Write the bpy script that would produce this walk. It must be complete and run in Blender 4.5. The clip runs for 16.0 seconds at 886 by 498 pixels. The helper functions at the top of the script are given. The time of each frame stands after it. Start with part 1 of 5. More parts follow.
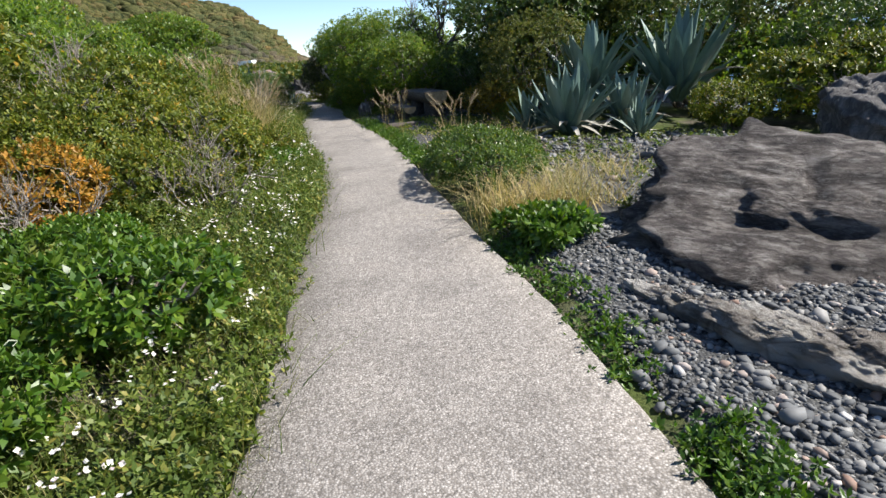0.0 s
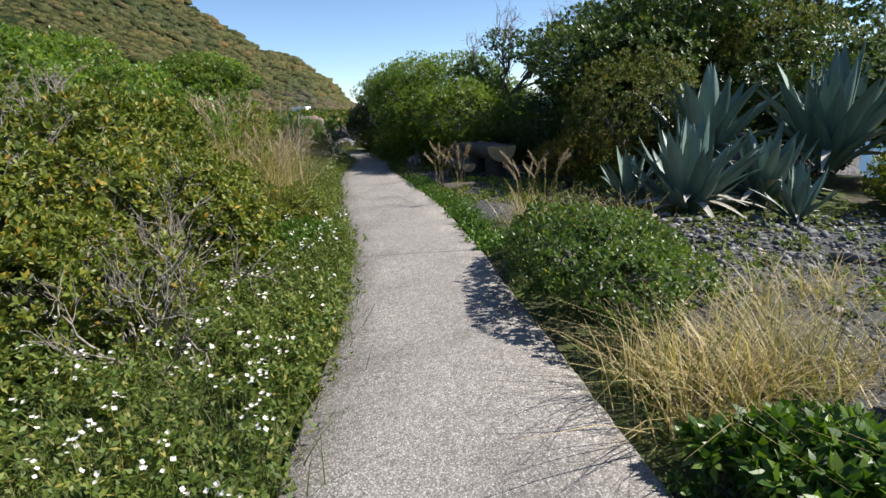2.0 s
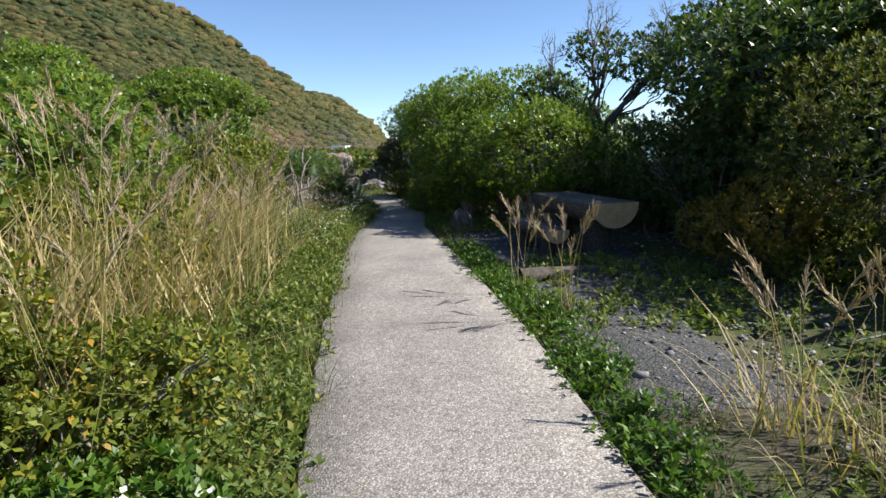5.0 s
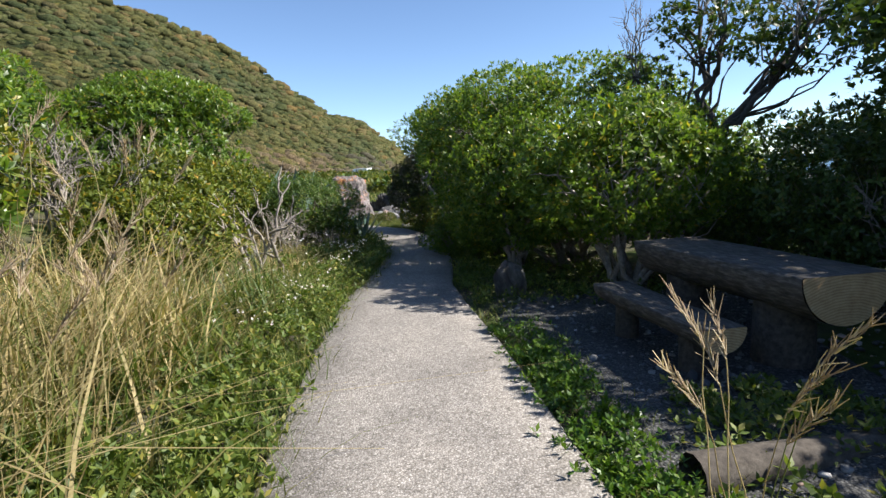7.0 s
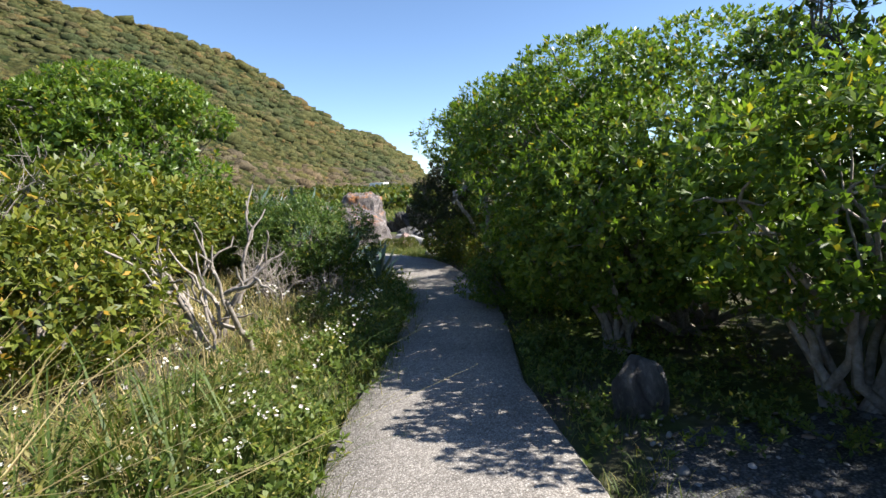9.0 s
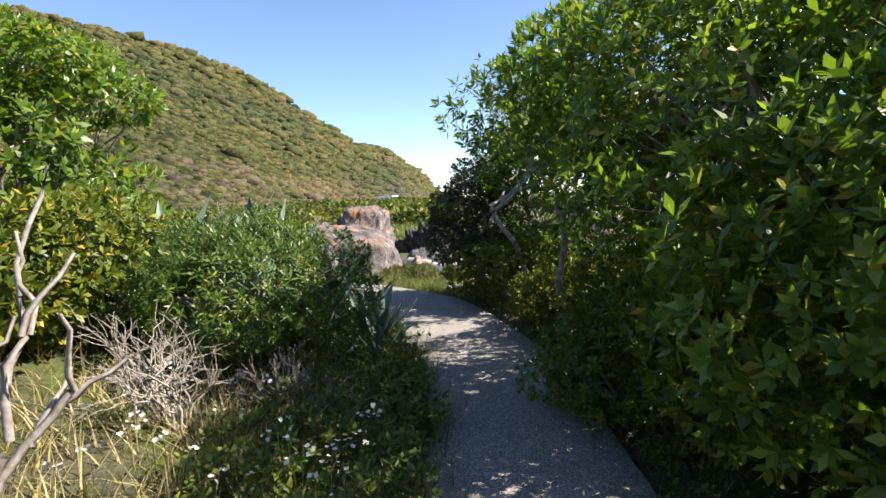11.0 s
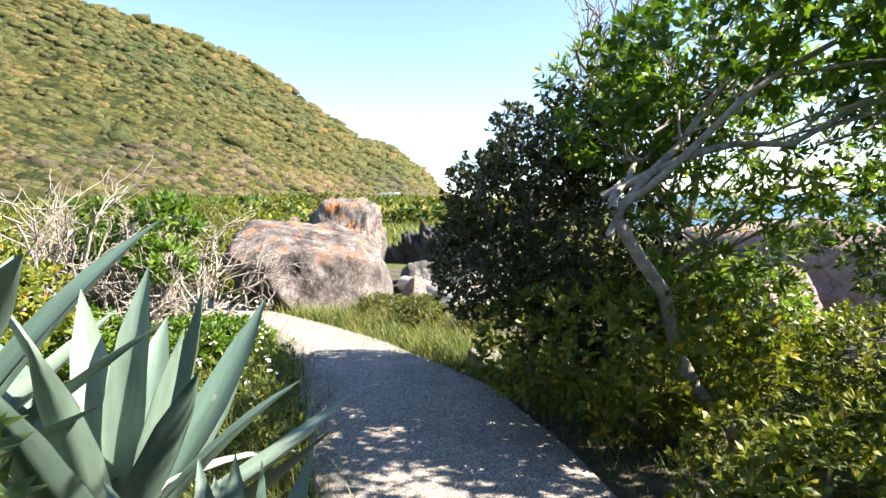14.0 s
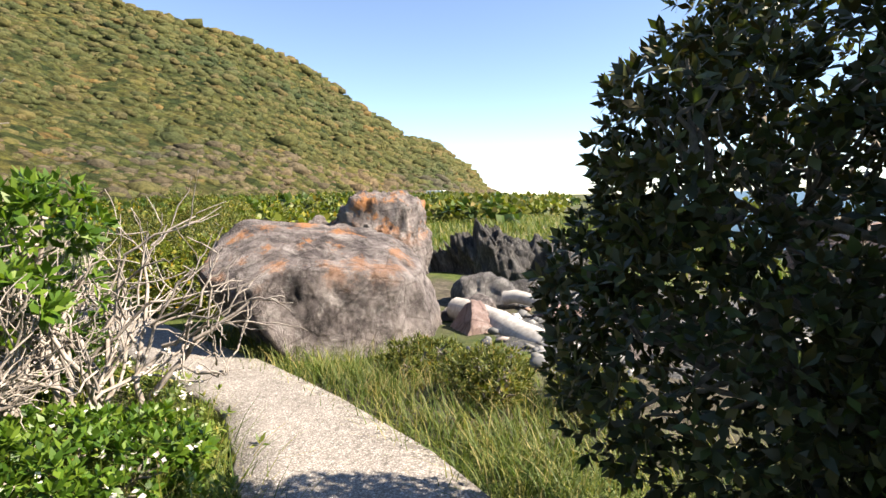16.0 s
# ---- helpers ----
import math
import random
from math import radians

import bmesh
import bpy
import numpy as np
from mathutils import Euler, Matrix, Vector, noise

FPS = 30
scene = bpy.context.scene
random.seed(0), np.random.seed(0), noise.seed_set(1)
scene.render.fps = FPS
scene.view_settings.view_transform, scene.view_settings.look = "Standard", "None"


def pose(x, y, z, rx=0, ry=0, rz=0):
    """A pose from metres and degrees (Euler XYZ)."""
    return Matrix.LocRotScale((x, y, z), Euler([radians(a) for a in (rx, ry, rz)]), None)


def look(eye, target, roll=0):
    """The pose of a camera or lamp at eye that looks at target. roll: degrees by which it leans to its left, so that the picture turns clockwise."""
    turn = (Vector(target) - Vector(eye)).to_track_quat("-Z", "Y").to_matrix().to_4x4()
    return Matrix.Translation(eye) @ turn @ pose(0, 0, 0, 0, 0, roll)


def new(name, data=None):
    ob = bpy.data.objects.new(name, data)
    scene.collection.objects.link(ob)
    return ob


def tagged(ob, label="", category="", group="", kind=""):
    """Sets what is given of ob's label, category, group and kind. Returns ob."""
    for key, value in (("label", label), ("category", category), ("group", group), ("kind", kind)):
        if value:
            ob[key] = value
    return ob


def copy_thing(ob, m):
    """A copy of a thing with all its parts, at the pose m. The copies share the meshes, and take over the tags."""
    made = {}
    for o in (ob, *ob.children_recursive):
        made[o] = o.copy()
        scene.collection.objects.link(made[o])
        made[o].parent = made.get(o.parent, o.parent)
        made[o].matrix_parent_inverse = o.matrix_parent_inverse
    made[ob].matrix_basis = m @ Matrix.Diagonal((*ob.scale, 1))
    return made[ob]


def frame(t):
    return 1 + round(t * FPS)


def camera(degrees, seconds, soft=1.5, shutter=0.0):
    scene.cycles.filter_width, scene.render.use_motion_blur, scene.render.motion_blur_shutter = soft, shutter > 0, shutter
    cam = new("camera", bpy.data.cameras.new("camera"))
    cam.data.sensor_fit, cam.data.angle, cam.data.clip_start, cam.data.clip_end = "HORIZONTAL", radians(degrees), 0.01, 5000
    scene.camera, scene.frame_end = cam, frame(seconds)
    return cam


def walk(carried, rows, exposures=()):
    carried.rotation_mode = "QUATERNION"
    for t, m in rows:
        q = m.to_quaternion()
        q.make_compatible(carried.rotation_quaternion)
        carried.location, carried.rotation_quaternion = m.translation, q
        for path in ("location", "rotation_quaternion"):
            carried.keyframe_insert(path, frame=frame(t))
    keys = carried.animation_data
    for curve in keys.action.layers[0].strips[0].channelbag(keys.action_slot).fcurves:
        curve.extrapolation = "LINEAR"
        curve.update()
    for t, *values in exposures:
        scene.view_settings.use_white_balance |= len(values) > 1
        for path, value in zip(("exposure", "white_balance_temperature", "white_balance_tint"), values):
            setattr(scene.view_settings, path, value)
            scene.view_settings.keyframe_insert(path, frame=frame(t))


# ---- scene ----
cam = camera(76.0, 16.0)

PATH = [
    (0, (0.011, -0.429, 1.588), (-0.01, 1.459, 0.931), -4.9),
    (0.5, (-0.219, -0.097, 1.567), (-0.276, 1.807, 0.957), -4.7),
    (1, (-0.361, 0.55, 1.554), (-0.45, 2.465, 0.984), -4.4),
    (1.5, (-0.362, 1.412, 1.562), (-0.487, 3.336, 1.03), -4.1),
    (2, (-0.362, 2.272, 1.539), (-0.516, 4.205, 1.048), -3.4),
    (2.5, (-0.451, 3.105, 1.489), (-0.637, 5.044, 1.032), -2.9),
    (3, (-0.53, 3.933, 1.48), (-0.742, 5.876, 1.053), -2.6),
    (3.5, (-0.678, 4.697, 1.463), (-0.901, 6.644, 1.065), -2.3),
    (4, (-0.784, 5.404, 1.433), (-1.015, 7.356, 1.063), -2.2),
    (4.5, (-0.979, 6.137, 1.412), (-1.234, 8.09, 1.066), -2.1),
    (4.7, (-1.036, 6.446, 1.387), (-1.296, 8.398, 1.038), -2.1),
    (6.8, (-1.647, 10.026, 1.361), (-1.996, 11.975, 1.081), -2.9),
    (7, (-1.73, 10.306, 1.382), (-2.077, 12.257, 1.111), -2.9),
    (7.5, (-1.946, 10.998, 1.403), (-2.293, 12.95, 1.145), -2.7),
    (8, (-2.131, 11.657, 1.425), (-2.493, 13.608, 1.177), -3.0),
    (8.5, (-2.385, 12.315, 1.44), (-2.767, 14.264, 1.204), -3.0),
    (9, (-2.55, 13.02, 1.456), (-2.953, 14.966, 1.235), -3.3),
    (9.5, (-2.704, 13.775, 1.467), (-3.128, 15.719, 1.263), -3.2),
    (10, (-2.883, 14.507, 1.466), (-3.322, 16.449, 1.278), -3.0),
    (10.2, (-2.97, 14.815, 1.434), (-3.415, 16.757, 1.257), -3.6),
    (12.3, (-4.144, 17.985, 1.452), (-4.522, 19.941, 1.271), -2.2),
    (12.5, (-4.172, 18.21, 1.445), (-4.548, 20.166, 1.262), -1.4),
    (13, (-4.235, 18.828, 1.372), (-4.62, 20.781, 1.18), -1.5),
    (13.5, (-4.349, 19.574, 1.343), (-4.756, 21.523, 1.159), -1.4),
    (14, (-4.559, 20.263, 1.318), (-4.995, 22.207, 1.144), -1.0),
    (14.5, (-4.769, 20.924, 1.32), (-5.24, 22.86, 1.148), -0.8),
    (15, (-5.016, 21.698, 1.293), (-5.531, 23.624, 1.125), -1.2),
    (15.5, (-5.213, 22.197, 1.31), (-5.774, 24.108, 1.132), -1.5),
    (16, (-5.343, 22.654, 1.245), (-5.934, 24.558, 1.066), -1.5),
]
walk(cam, [(t, look(eye, target, roll)) for t, eye, target, roll in PATH],
     [(0, 1.1, 6300, 10), (3.0, 0.85, 6200, 10), (4.5, 1.0, 6200, 10), (7.0, 1.15, 6300, 10), (9.0, 1.32, 6300, 10), (10.2, 1.48, 6400, 10), (12.5, 1.95, 7000, 12), (14.0, 2.3, 6900, 11), (15.0, 2.05, 6900, 11), (16.0, 1.75, 7200, 13)])

# ---- world, sun ----
SUN_EL, SUN_AZ = radians(43), radians(5)          # azimuth from +x towards +y
to_sun = Vector((math.cos(SUN_EL) * math.cos(SUN_AZ), math.cos(SUN_EL) * math.sin(SUN_AZ), math.sin(SUN_EL)))
world = bpy.data.worlds.new("sky")
scene.world = world
world.use_nodes = True
wn = world.node_tree.nodes
sky = wn.new("ShaderNodeTexSky")
sky.sky_type, sky.sun_disc = "NISHITA", False
sky.sun_elevation, sky.sun_rotation = SUN_EL, radians(90) - SUN_AZ
sky.altitude = 2500
sky.air_density, sky.dust_density, sky.ozone_density = 1.0, 0.05, 2.6
wn["Background"].inputs["Strength"].default_value = 0.09
world.node_tree.links.new(sky.outputs[0], wn["Background"].inputs[0])
sun = new("sun", bpy.data.lights.new("sun", "SUN"))
sun.data.energy, sun.data.angle, sun.data.color = 5.0, radians(0.53), (1.0, 0.94, 0.84)
sun.matrix_world = look((0, 0, 30), Vector((0, 0, 30)) - to_sun)


# ---- materials ----
def material(name, build):
    m = bpy.data.materials.new(name)
    m.use_nodes = True
    t = m.node_tree
    build(t, t.nodes, t.links, t.nodes["Principled BSDF"])
    return m


def ramp(t, stops, fac):
    r = t.nodes.new("ShaderNodeValToRGB")
    while len(r.color_ramp.elements) < len(stops):
        r.color_ramp.elements.new(0.5)
    for e, (p, c) in zip(r.color_ramp.elements, stops):
        e.position, e.color = p, (*c, 1)
    t.links.new(fac, r.inputs[0])
    return r.outputs[0]


def noise_tex(t, scale, detail=6, rough=0.6, stretch=(1, 1, 1), kind="Object"):
    co, mp, n = t.nodes.new("ShaderNodeTexCoord"), t.nodes.new("ShaderNodeMapping"), t.nodes.new("ShaderNodeTexNoise")
    mp.inputs["Scale"].default_value = stretch
    n.inputs["Scale"].default_value, n.inputs["Detail"].default_value, n.inputs["Roughness"].default_value = scale, detail, rough
    t.links.new(co.outputs[kind], mp.inputs[0])
    t.links.new(mp.outputs[0], n.inputs["Vector"])
    return n.outputs["Fac"]


def voronoi_tex(t, scale, feature="F1", out="Distance", stretch=(1, 1, 1)):
    co, mp, n = t.nodes.new("ShaderNodeTexCoord"), t.nodes.new("ShaderNodeMapping"), t.nodes.new("ShaderNodeTexVoronoi")
    mp.inputs["Scale"].default_value = stretch
    n.feature = feature
    n.inputs["Scale"].default_value = scale
    t.links.new(co.outputs["Object"], mp.inputs[0])
    t.links.new(mp.outputs[0], n.inputs["Vector"])
    return n.outputs[out]


def mixed(t, a, b, fac, kind="MIX"):
    m = t.nodes.new("ShaderNodeMix")
    m.data_type, m.blend_type = "RGBA", kind
    for s, v in ((m.inputs[6], a), (m.inputs[7], b), (m.inputs[0], fac)):
        if isinstance(v, (int, float)):
            s.default_value = v
        elif isinstance(v, tuple):
            s.default_value = (*v, 1)
        else:
            t.links.new(v, s)
    return m.outputs[2]


def bumped(t, p, height, strength, dist):
    b = t.nodes.new("ShaderNodeBump")
    b.inputs["Strength"].default_value, b.inputs["Distance"].default_value = strength, dist
    t.links.new(height, b.inputs["Height"])
    t.links.new(b.outputs[0], p.inputs["Normal"])


def leafy(name, stops, rough=0.45, through_light=0.3, spec=0.4):
    """Leaves: each leaf its own tone, with a share of light let through."""
    def build(t, n, l, p):
        g = n.new("ShaderNodeNewGeometry")
        col = ramp(t, stops, g.outputs["Random Per Island"])
        big = noise_tex(t, 1.1, 3)
        col = mixed(t, col, ramp(t, [(0.3, (0.72, 0.78, 0.7)), (0.7, (1.2, 1.15, 1.0))], big), 1.0, "MULTIPLY")
        l.new(col, p.inputs["Base Color"])
        p.inputs["Roughness"].default_value = rough
        p.inputs["Specular IOR Level"].default_value = spec
        tr, mx = n.new("ShaderNodeBsdfTranslucent"), n.new("ShaderNodeMixShader")
        l.new(mixed(t, col, (1.15, 1.25, 0.5), 1.0, "MULTIPLY"), tr.inputs[0])
        mx.inputs[0].default_value = through_light
        l.new(p.outputs[0], mx.inputs[1])
        l.new(tr.outputs[0], mx.inputs[2])
        l.new(mx.outputs[0], n["Material Output"].inputs[0])
    return material(name, build)


def plain_rough(name, stops, scale, rough=0.9, bump=0.4, dist=0.01, stretch=(1, 1, 1), detail=8):
    def build(t, n, l, p):
        f = noise_tex(t, scale, detail, 0.65, stretch)
        l.new(ramp(t, stops, f), p.inputs["Base Color"])
        p.inputs["Roughness"].default_value = rough
        p.inputs["Specular IOR Level"].default_value = 0.25
        bumped(t, p, f, bump, dist)
    return material(name, build)


def concrete_build(t, n, l, p):
    v = voronoi_tex(t, 95, "F1", "Color")
    dist = voronoi_tex(t, 95)
    stone = ramp(t, [(0.0, (0.16, 0.148, 0.138)), (0.35, (0.295, 0.275, 0.255)), (0.7, (0.38, 0.355, 0.33)), (1.0, (0.56, 0.53, 0.50))], v)
    gap = ramp(t, [(0.25, (1, 1, 1)), (0.62, (0.58, 0.56, 0.54))], dist)
    stain = ramp(t, [(0.3, (0.72, 0.71, 0.70)), (0.5, (0.98, 0.97, 0.96)), (0.75, (1.12, 1.1, 1.07))], noise_tex(t, 1.3, 7, 0.62))
    fine = ramp(t, [(0.3, (0.8, 0.8, 0.8)), (0.7, (1.15, 1.15, 1.15))], noise_tex(t, 18, 5, 0.7))
    c = mixed(t, mixed(t, mixed(t, stone, gap, 1.0, "MULTIPLY"), stain, 1.0, "MULTIPLY"), fine, 1.0, "MULTIPLY")
    l.new(c, p.inputs["Base Color"])
    p.inputs["Roughness"].default_value = 0.92
    p.inputs["Specular IOR Level"].default_value = 0.2
    bumped(t, p, dist, 0.5, -0.006)


def rock_mat(name, stops, crack_scale=2.2, streak=(1, 1, 1), lichen=0.0, white=0.35):
    def build(t, n, l, p):
        f = noise_tex(t, 3.2, 10, 0.68, streak)
        col = ramp(t, stops, f)
        pale = ramp(t, [(0.52, (0, 0, 0)), (0.6, (1, 1, 1))], noise_tex(t, 7.5, 9, 0.75, streak))
        col = mixed(t, col, (0.52, 0.49, 0.45), mixed(t, (0, 0, 0), pale, white))
        if lichen:
            g, sep = n.new("ShaderNodeNewGeometry"), n.new("ShaderNodeSeparateXYZ")
            l.new(g.outputs["Position"], sep.inputs[0])
            mr = n.new("ShaderNodeMapRange")
            mr.inputs[1].default_value, mr.inputs[2].default_value = 0.45, 0.85
            l.new(sep.outputs[2], mr.inputs[0])
            spot = ramp(t, [(0.52, (0, 0, 0)), (0.60, (1, 1, 1))], noise_tex(t, 2.4, 9, 0.72))
            k = n.new("ShaderNodeMath")
            k.operation = "MULTIPLY"
            l.new(spot, k.inputs[0])
            l.new(mr.outputs[0], k.inputs[1])
            k2 = n.new("ShaderNodeMath")
            k2.operation = "MULTIPLY"
            l.new(k.outputs[0], k2.inputs[0])
            k2.inputs[1].default_value = lichen
            col = mixed(t, col, (0.50, 0.21, 0.07), k2.outputs[0])
        crack = voronoi_tex(t, crack_scale, "DISTANCE_TO_EDGE", "Distance", streak)
        dark = ramp(t, [(0.0, (0.45, 0.43, 0.42)), (0.035, (1, 1, 1))], crack)
        col = mixed(t, col, dark, 0.7, "MULTIPLY")
        l.new(col, p.inputs["Base Color"])
        p.inputs["Roughness"].default_value = 0.88
        p.inputs["Specular IOR Level"].default_value = 0.25
        bumped(t, p, noise_tex(t, 7, 14, 0.78, streak), 1.0, 0.15)
    return material(name, build)


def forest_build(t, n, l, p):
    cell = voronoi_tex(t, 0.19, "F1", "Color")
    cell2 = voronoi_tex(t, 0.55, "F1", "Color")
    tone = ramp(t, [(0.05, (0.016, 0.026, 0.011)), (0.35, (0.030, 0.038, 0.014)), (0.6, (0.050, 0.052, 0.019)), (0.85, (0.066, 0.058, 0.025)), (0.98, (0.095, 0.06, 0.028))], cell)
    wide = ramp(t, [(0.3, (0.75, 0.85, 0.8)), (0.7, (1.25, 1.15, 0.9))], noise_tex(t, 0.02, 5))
    # strong noise in the colour: its dark spots stand in for shaded crown gaps
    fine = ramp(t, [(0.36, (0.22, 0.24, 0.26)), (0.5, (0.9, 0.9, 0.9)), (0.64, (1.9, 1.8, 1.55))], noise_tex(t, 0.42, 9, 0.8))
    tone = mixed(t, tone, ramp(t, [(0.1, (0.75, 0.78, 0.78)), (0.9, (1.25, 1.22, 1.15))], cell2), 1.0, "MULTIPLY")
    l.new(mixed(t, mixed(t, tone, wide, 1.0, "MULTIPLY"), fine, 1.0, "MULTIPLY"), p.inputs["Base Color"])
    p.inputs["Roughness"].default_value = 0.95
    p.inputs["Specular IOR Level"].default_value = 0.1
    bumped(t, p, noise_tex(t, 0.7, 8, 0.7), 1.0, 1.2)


def soil_build(t, n, l, p):
    a = ramp(t, [(0.3, (0.035, 0.03, 0.022)), (0.5, (0.075, 0.065, 0.048)), (0.7, (0.14, 0.125, 0.095))], noise_tex(t, 9, 10, 0.7))
    b = ramp(t, [(0.35, (0.03, 0.05, 0.012)), (0.65, (0.09, 0.11, 0.03))], noise_tex(t, 5, 8, 0.7))
    l.new(mixed(t, a, b, ramp(t, [(0.42, (0, 0, 0)), (0.56, (1, 1, 1))], noise_tex(t, 0.55, 4))), p.inputs["Base Color"])
    p.inputs["Roughness"].default_value = 0.95
    p.inputs["Specular IOR Level"].default_value = 0.15
    bumped(t, p, noise_tex(t, 22, 8, 0.7), 0.8, 0.03)


def sea_build(t, n, l, p):
    p.inputs["Base Color"].default_value = (0.02, 0.06, 0.09, 1)
    p.inputs["Roughness"].default_value = 0.35
    bumped(t, p, noise_tex(t, 0.5, 6), 0.15, 0.1)


def pebble_build(t, n, l, p):
    g, o = n.new("ShaderNodeNewGeometry"), n.new("ShaderNodeObjectInfo")
    add = n.new("ShaderNodeMath")
    add.operation = "ADD"
    l.new(g.outputs["Random Per Island"], add.inputs[0])
    l.new(o.outputs["Random"], add.inputs[1])
    fr = n.new("ShaderNodeMath")
    fr.operation = "FRACT"
    l.new(add.outputs[0], fr.inputs[0])
    col = ramp(t, [(0.0, (0.045, 0.047, 0.05)), (0.4, (0.085, 0.088, 0.092)), (0.75, (0.145, 0.145, 0.143)), (0.92, (0.24, 0.23, 0.215)), (0.96, (0.22, 0.13, 0.09)), (1.0, (0.42, 0.4, 0.38))], fr.outputs[0])
    l.new(mixed(t, col, ramp(t, [(0.3, (0.8, 0.8, 0.8)), (0.7, (1.15, 1.15, 1.15))], noise_tex(t, 25, 6, 0.7)), 1.0, "MULTIPLY"), p.inputs["Base Color"])
    p.inputs["Roughness"].default_value = 0.75


def log_end_build(t, n, l, p):
    f = noise_tex(t, 14, 8, 0.7)
    ring = n.new("ShaderNodeTexWave")
    ring.wave_type, ring.rings_direction = "RINGS", "Y"
    ring.inputs["Scale"].default_value, ring.inputs["Distortion"].default_value = 18, 3
    co = n.new("ShaderNodeTexCoord")
    l.new(co.outputs["Object"], ring.inputs["Vector"])
    c = mixed(t, ramp(t, [(0.3, (0.30, 0.19, 0.09)), (0.7, (0.48, 0.34, 0.18))], f), ramp(t, [(0.0, (0.72, 0.7, 0.68)), (1.0, (1.1, 1.1, 1.1))], ring.outputs["Fac"]), 1.0, "MULTIPLY")
    l.new(c, p.inputs["Base Color"])
    p.inputs["Roughness"].default_value = 0.8
    bumped(t, p, f, 0.4, 0.01)


def agave_build(t, n, l, p):
    g, o = n.new("ShaderNodeNewGeometry"), n.new("ShaderNodeObjectInfo")
    base = ramp(t, [(0.0, (0.07, 0.12, 0.10)), (0.5, (0.115, 0.175, 0.145)), (1.0, (0.20, 0.27, 0.22))], o.outputs["Random"])
    st = noise_tex(t, 5, 7, 0.6, (6, 1, 1))
    col = mixed(t, base, ramp(t, [(0.35, (0.8, 0.82, 0.8)), (0.7, (1.2, 1.18, 1.15))], st), 1.0, "MULTIPLY")
    scar = ramp(t, [(0.66, (0, 0, 0)), (0.74, (1, 1, 1))], noise_tex(t, 9, 8, 0.7))
    l.new(mixed(t, col, (0.36, 0.33, 0.26), scar), p.inputs["Base Color"])
    p.inputs["Roughness"].default_value = 0.5
    bumped(t, p, st, 0.15, 0.004)


CONCRETE = material("exposed_concrete", concrete_build)
ROCK_DARK = rock_mat("layered_rock", [(0.34, (0.035, 0.03, 0.028)), (0.47, (0.085, 0.072, 0.066)), (0.57, (0.20, 0.175, 0.158)), (0.72, (0.46, 0.43, 0.40))], 3.4, (0.8, 1.6, 3.4), 0, 0.3)
ROCK_PALE = rock_mat("pale_lichen_rock", [(0.36, (0.055, 0.046, 0.044)), (0.46, (0.14, 0.118, 0.112)), (0.56, (0.26, 0.222, 0.208)), (0.70, (0.42, 0.375, 0.35))], 2.6, (1, 1, 1), 0.8, 0.28)
ROCK_WHITE = rock_mat("white_veined_rock", [(0.3, (0.10, 0.085, 0.075)), (0.46, (0.27, 0.24, 0.21)), (0.56, (0.5, 0.47, 0.43)), (0.75, (0.66, 0.63, 0.58))], 2.5, (1, 1, 2.4), 0, 0.6)
ROCK_GREY = rock_mat("grey_rock", [(0.3, (0.08, 0.075, 0.075)), (0.5, (0.17, 0.16, 0.155)), (0.7, (0.33, 0.31, 0.29))], 1.5, (2.2, 2.2, 0.7))
ROCK_FIN = rock_mat("dark_jagged_rock", [(0.3, (0.035, 0.033, 0.033)), (0.5, (0.085, 0.08, 0.078)), (0.7, (0.19, 0.18, 0.17))], 1.5, (2.6, 2.6, 0.6), 0, 0.2)
ROCK_PINK = rock_mat("pinkish_rock", [(0.3, (0.24, 0.16, 0.14)), (0.5, (0.38, 0.27, 0.24)), (0.7, (0.52, 0.42, 0.38))], 2.0)
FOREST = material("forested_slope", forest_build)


def canopy(name, stops):
    """Far tree crowns: a tone for each, broken up by leaf masses."""
    def build(t, n, l, p):
        g = n.new("ShaderNodeNewGeometry")
        col = ramp(t, stops, g.outputs["Random Per Island"])
        fine = ramp(t, [(0.34, (0.5, 0.53, 0.55)), (0.5, (0.95, 0.95, 0.95)), (0.66, (1.45, 1.4, 1.3))], noise_tex(t, 1.1, 8, 0.75))
        wide = ramp(t, [(0.35, (0.72, 0.85, 0.85)), (0.65, (1.3, 1.15, 0.95))], noise_tex(t, 0.018, 4))
        l.new(mixed(t, mixed(t, col, fine, 1.0, "MULTIPLY"), wide, 1.0, "MULTIPLY"), p.inputs["Base Color"])
        p.inputs["Roughness"].default_value = 0.95
        p.inputs["Specular IOR Level"].default_value = 0.08
        bumped(t, p, noise_tex(t, 1.6, 6, 0.7), 1.0, 0.6)
    return material(name, build)


WOOD = canopy("headland_wood", [(0.0, (0.052, 0.060, 0.028)), (0.4, (0.070, 0.075, 0.032)), (0.75, (0.088, 0.086, 0.038)), (0.95, (0.10, 0.086, 0.046)), (1.0, (0.135, 0.095, 0.04))])
WOOD_BARE = canopy("bare_headland_wood", [(0.0, (0.06, 0.052, 0.038)), (0.5, (0.09, 0.076, 0.055)), (0.8, (0.12, 0.10, 0.072)), (1.0, (0.075, 0.075, 0.03))])
SOIL = material("soil_and_moss", soil_build)
SEA = material("sea_water", sea_build)
PEBBLE = material("beach_pebbles", pebble_build)
BARK = plain_rough("grey_bark", [(0.3, (0.10, 0.085, 0.07)), (0.5, (0.22, 0.19, 0.16)), (0.7, (0.36, 0.32, 0.28))], 26, 0.9, 0.6, 0.01)
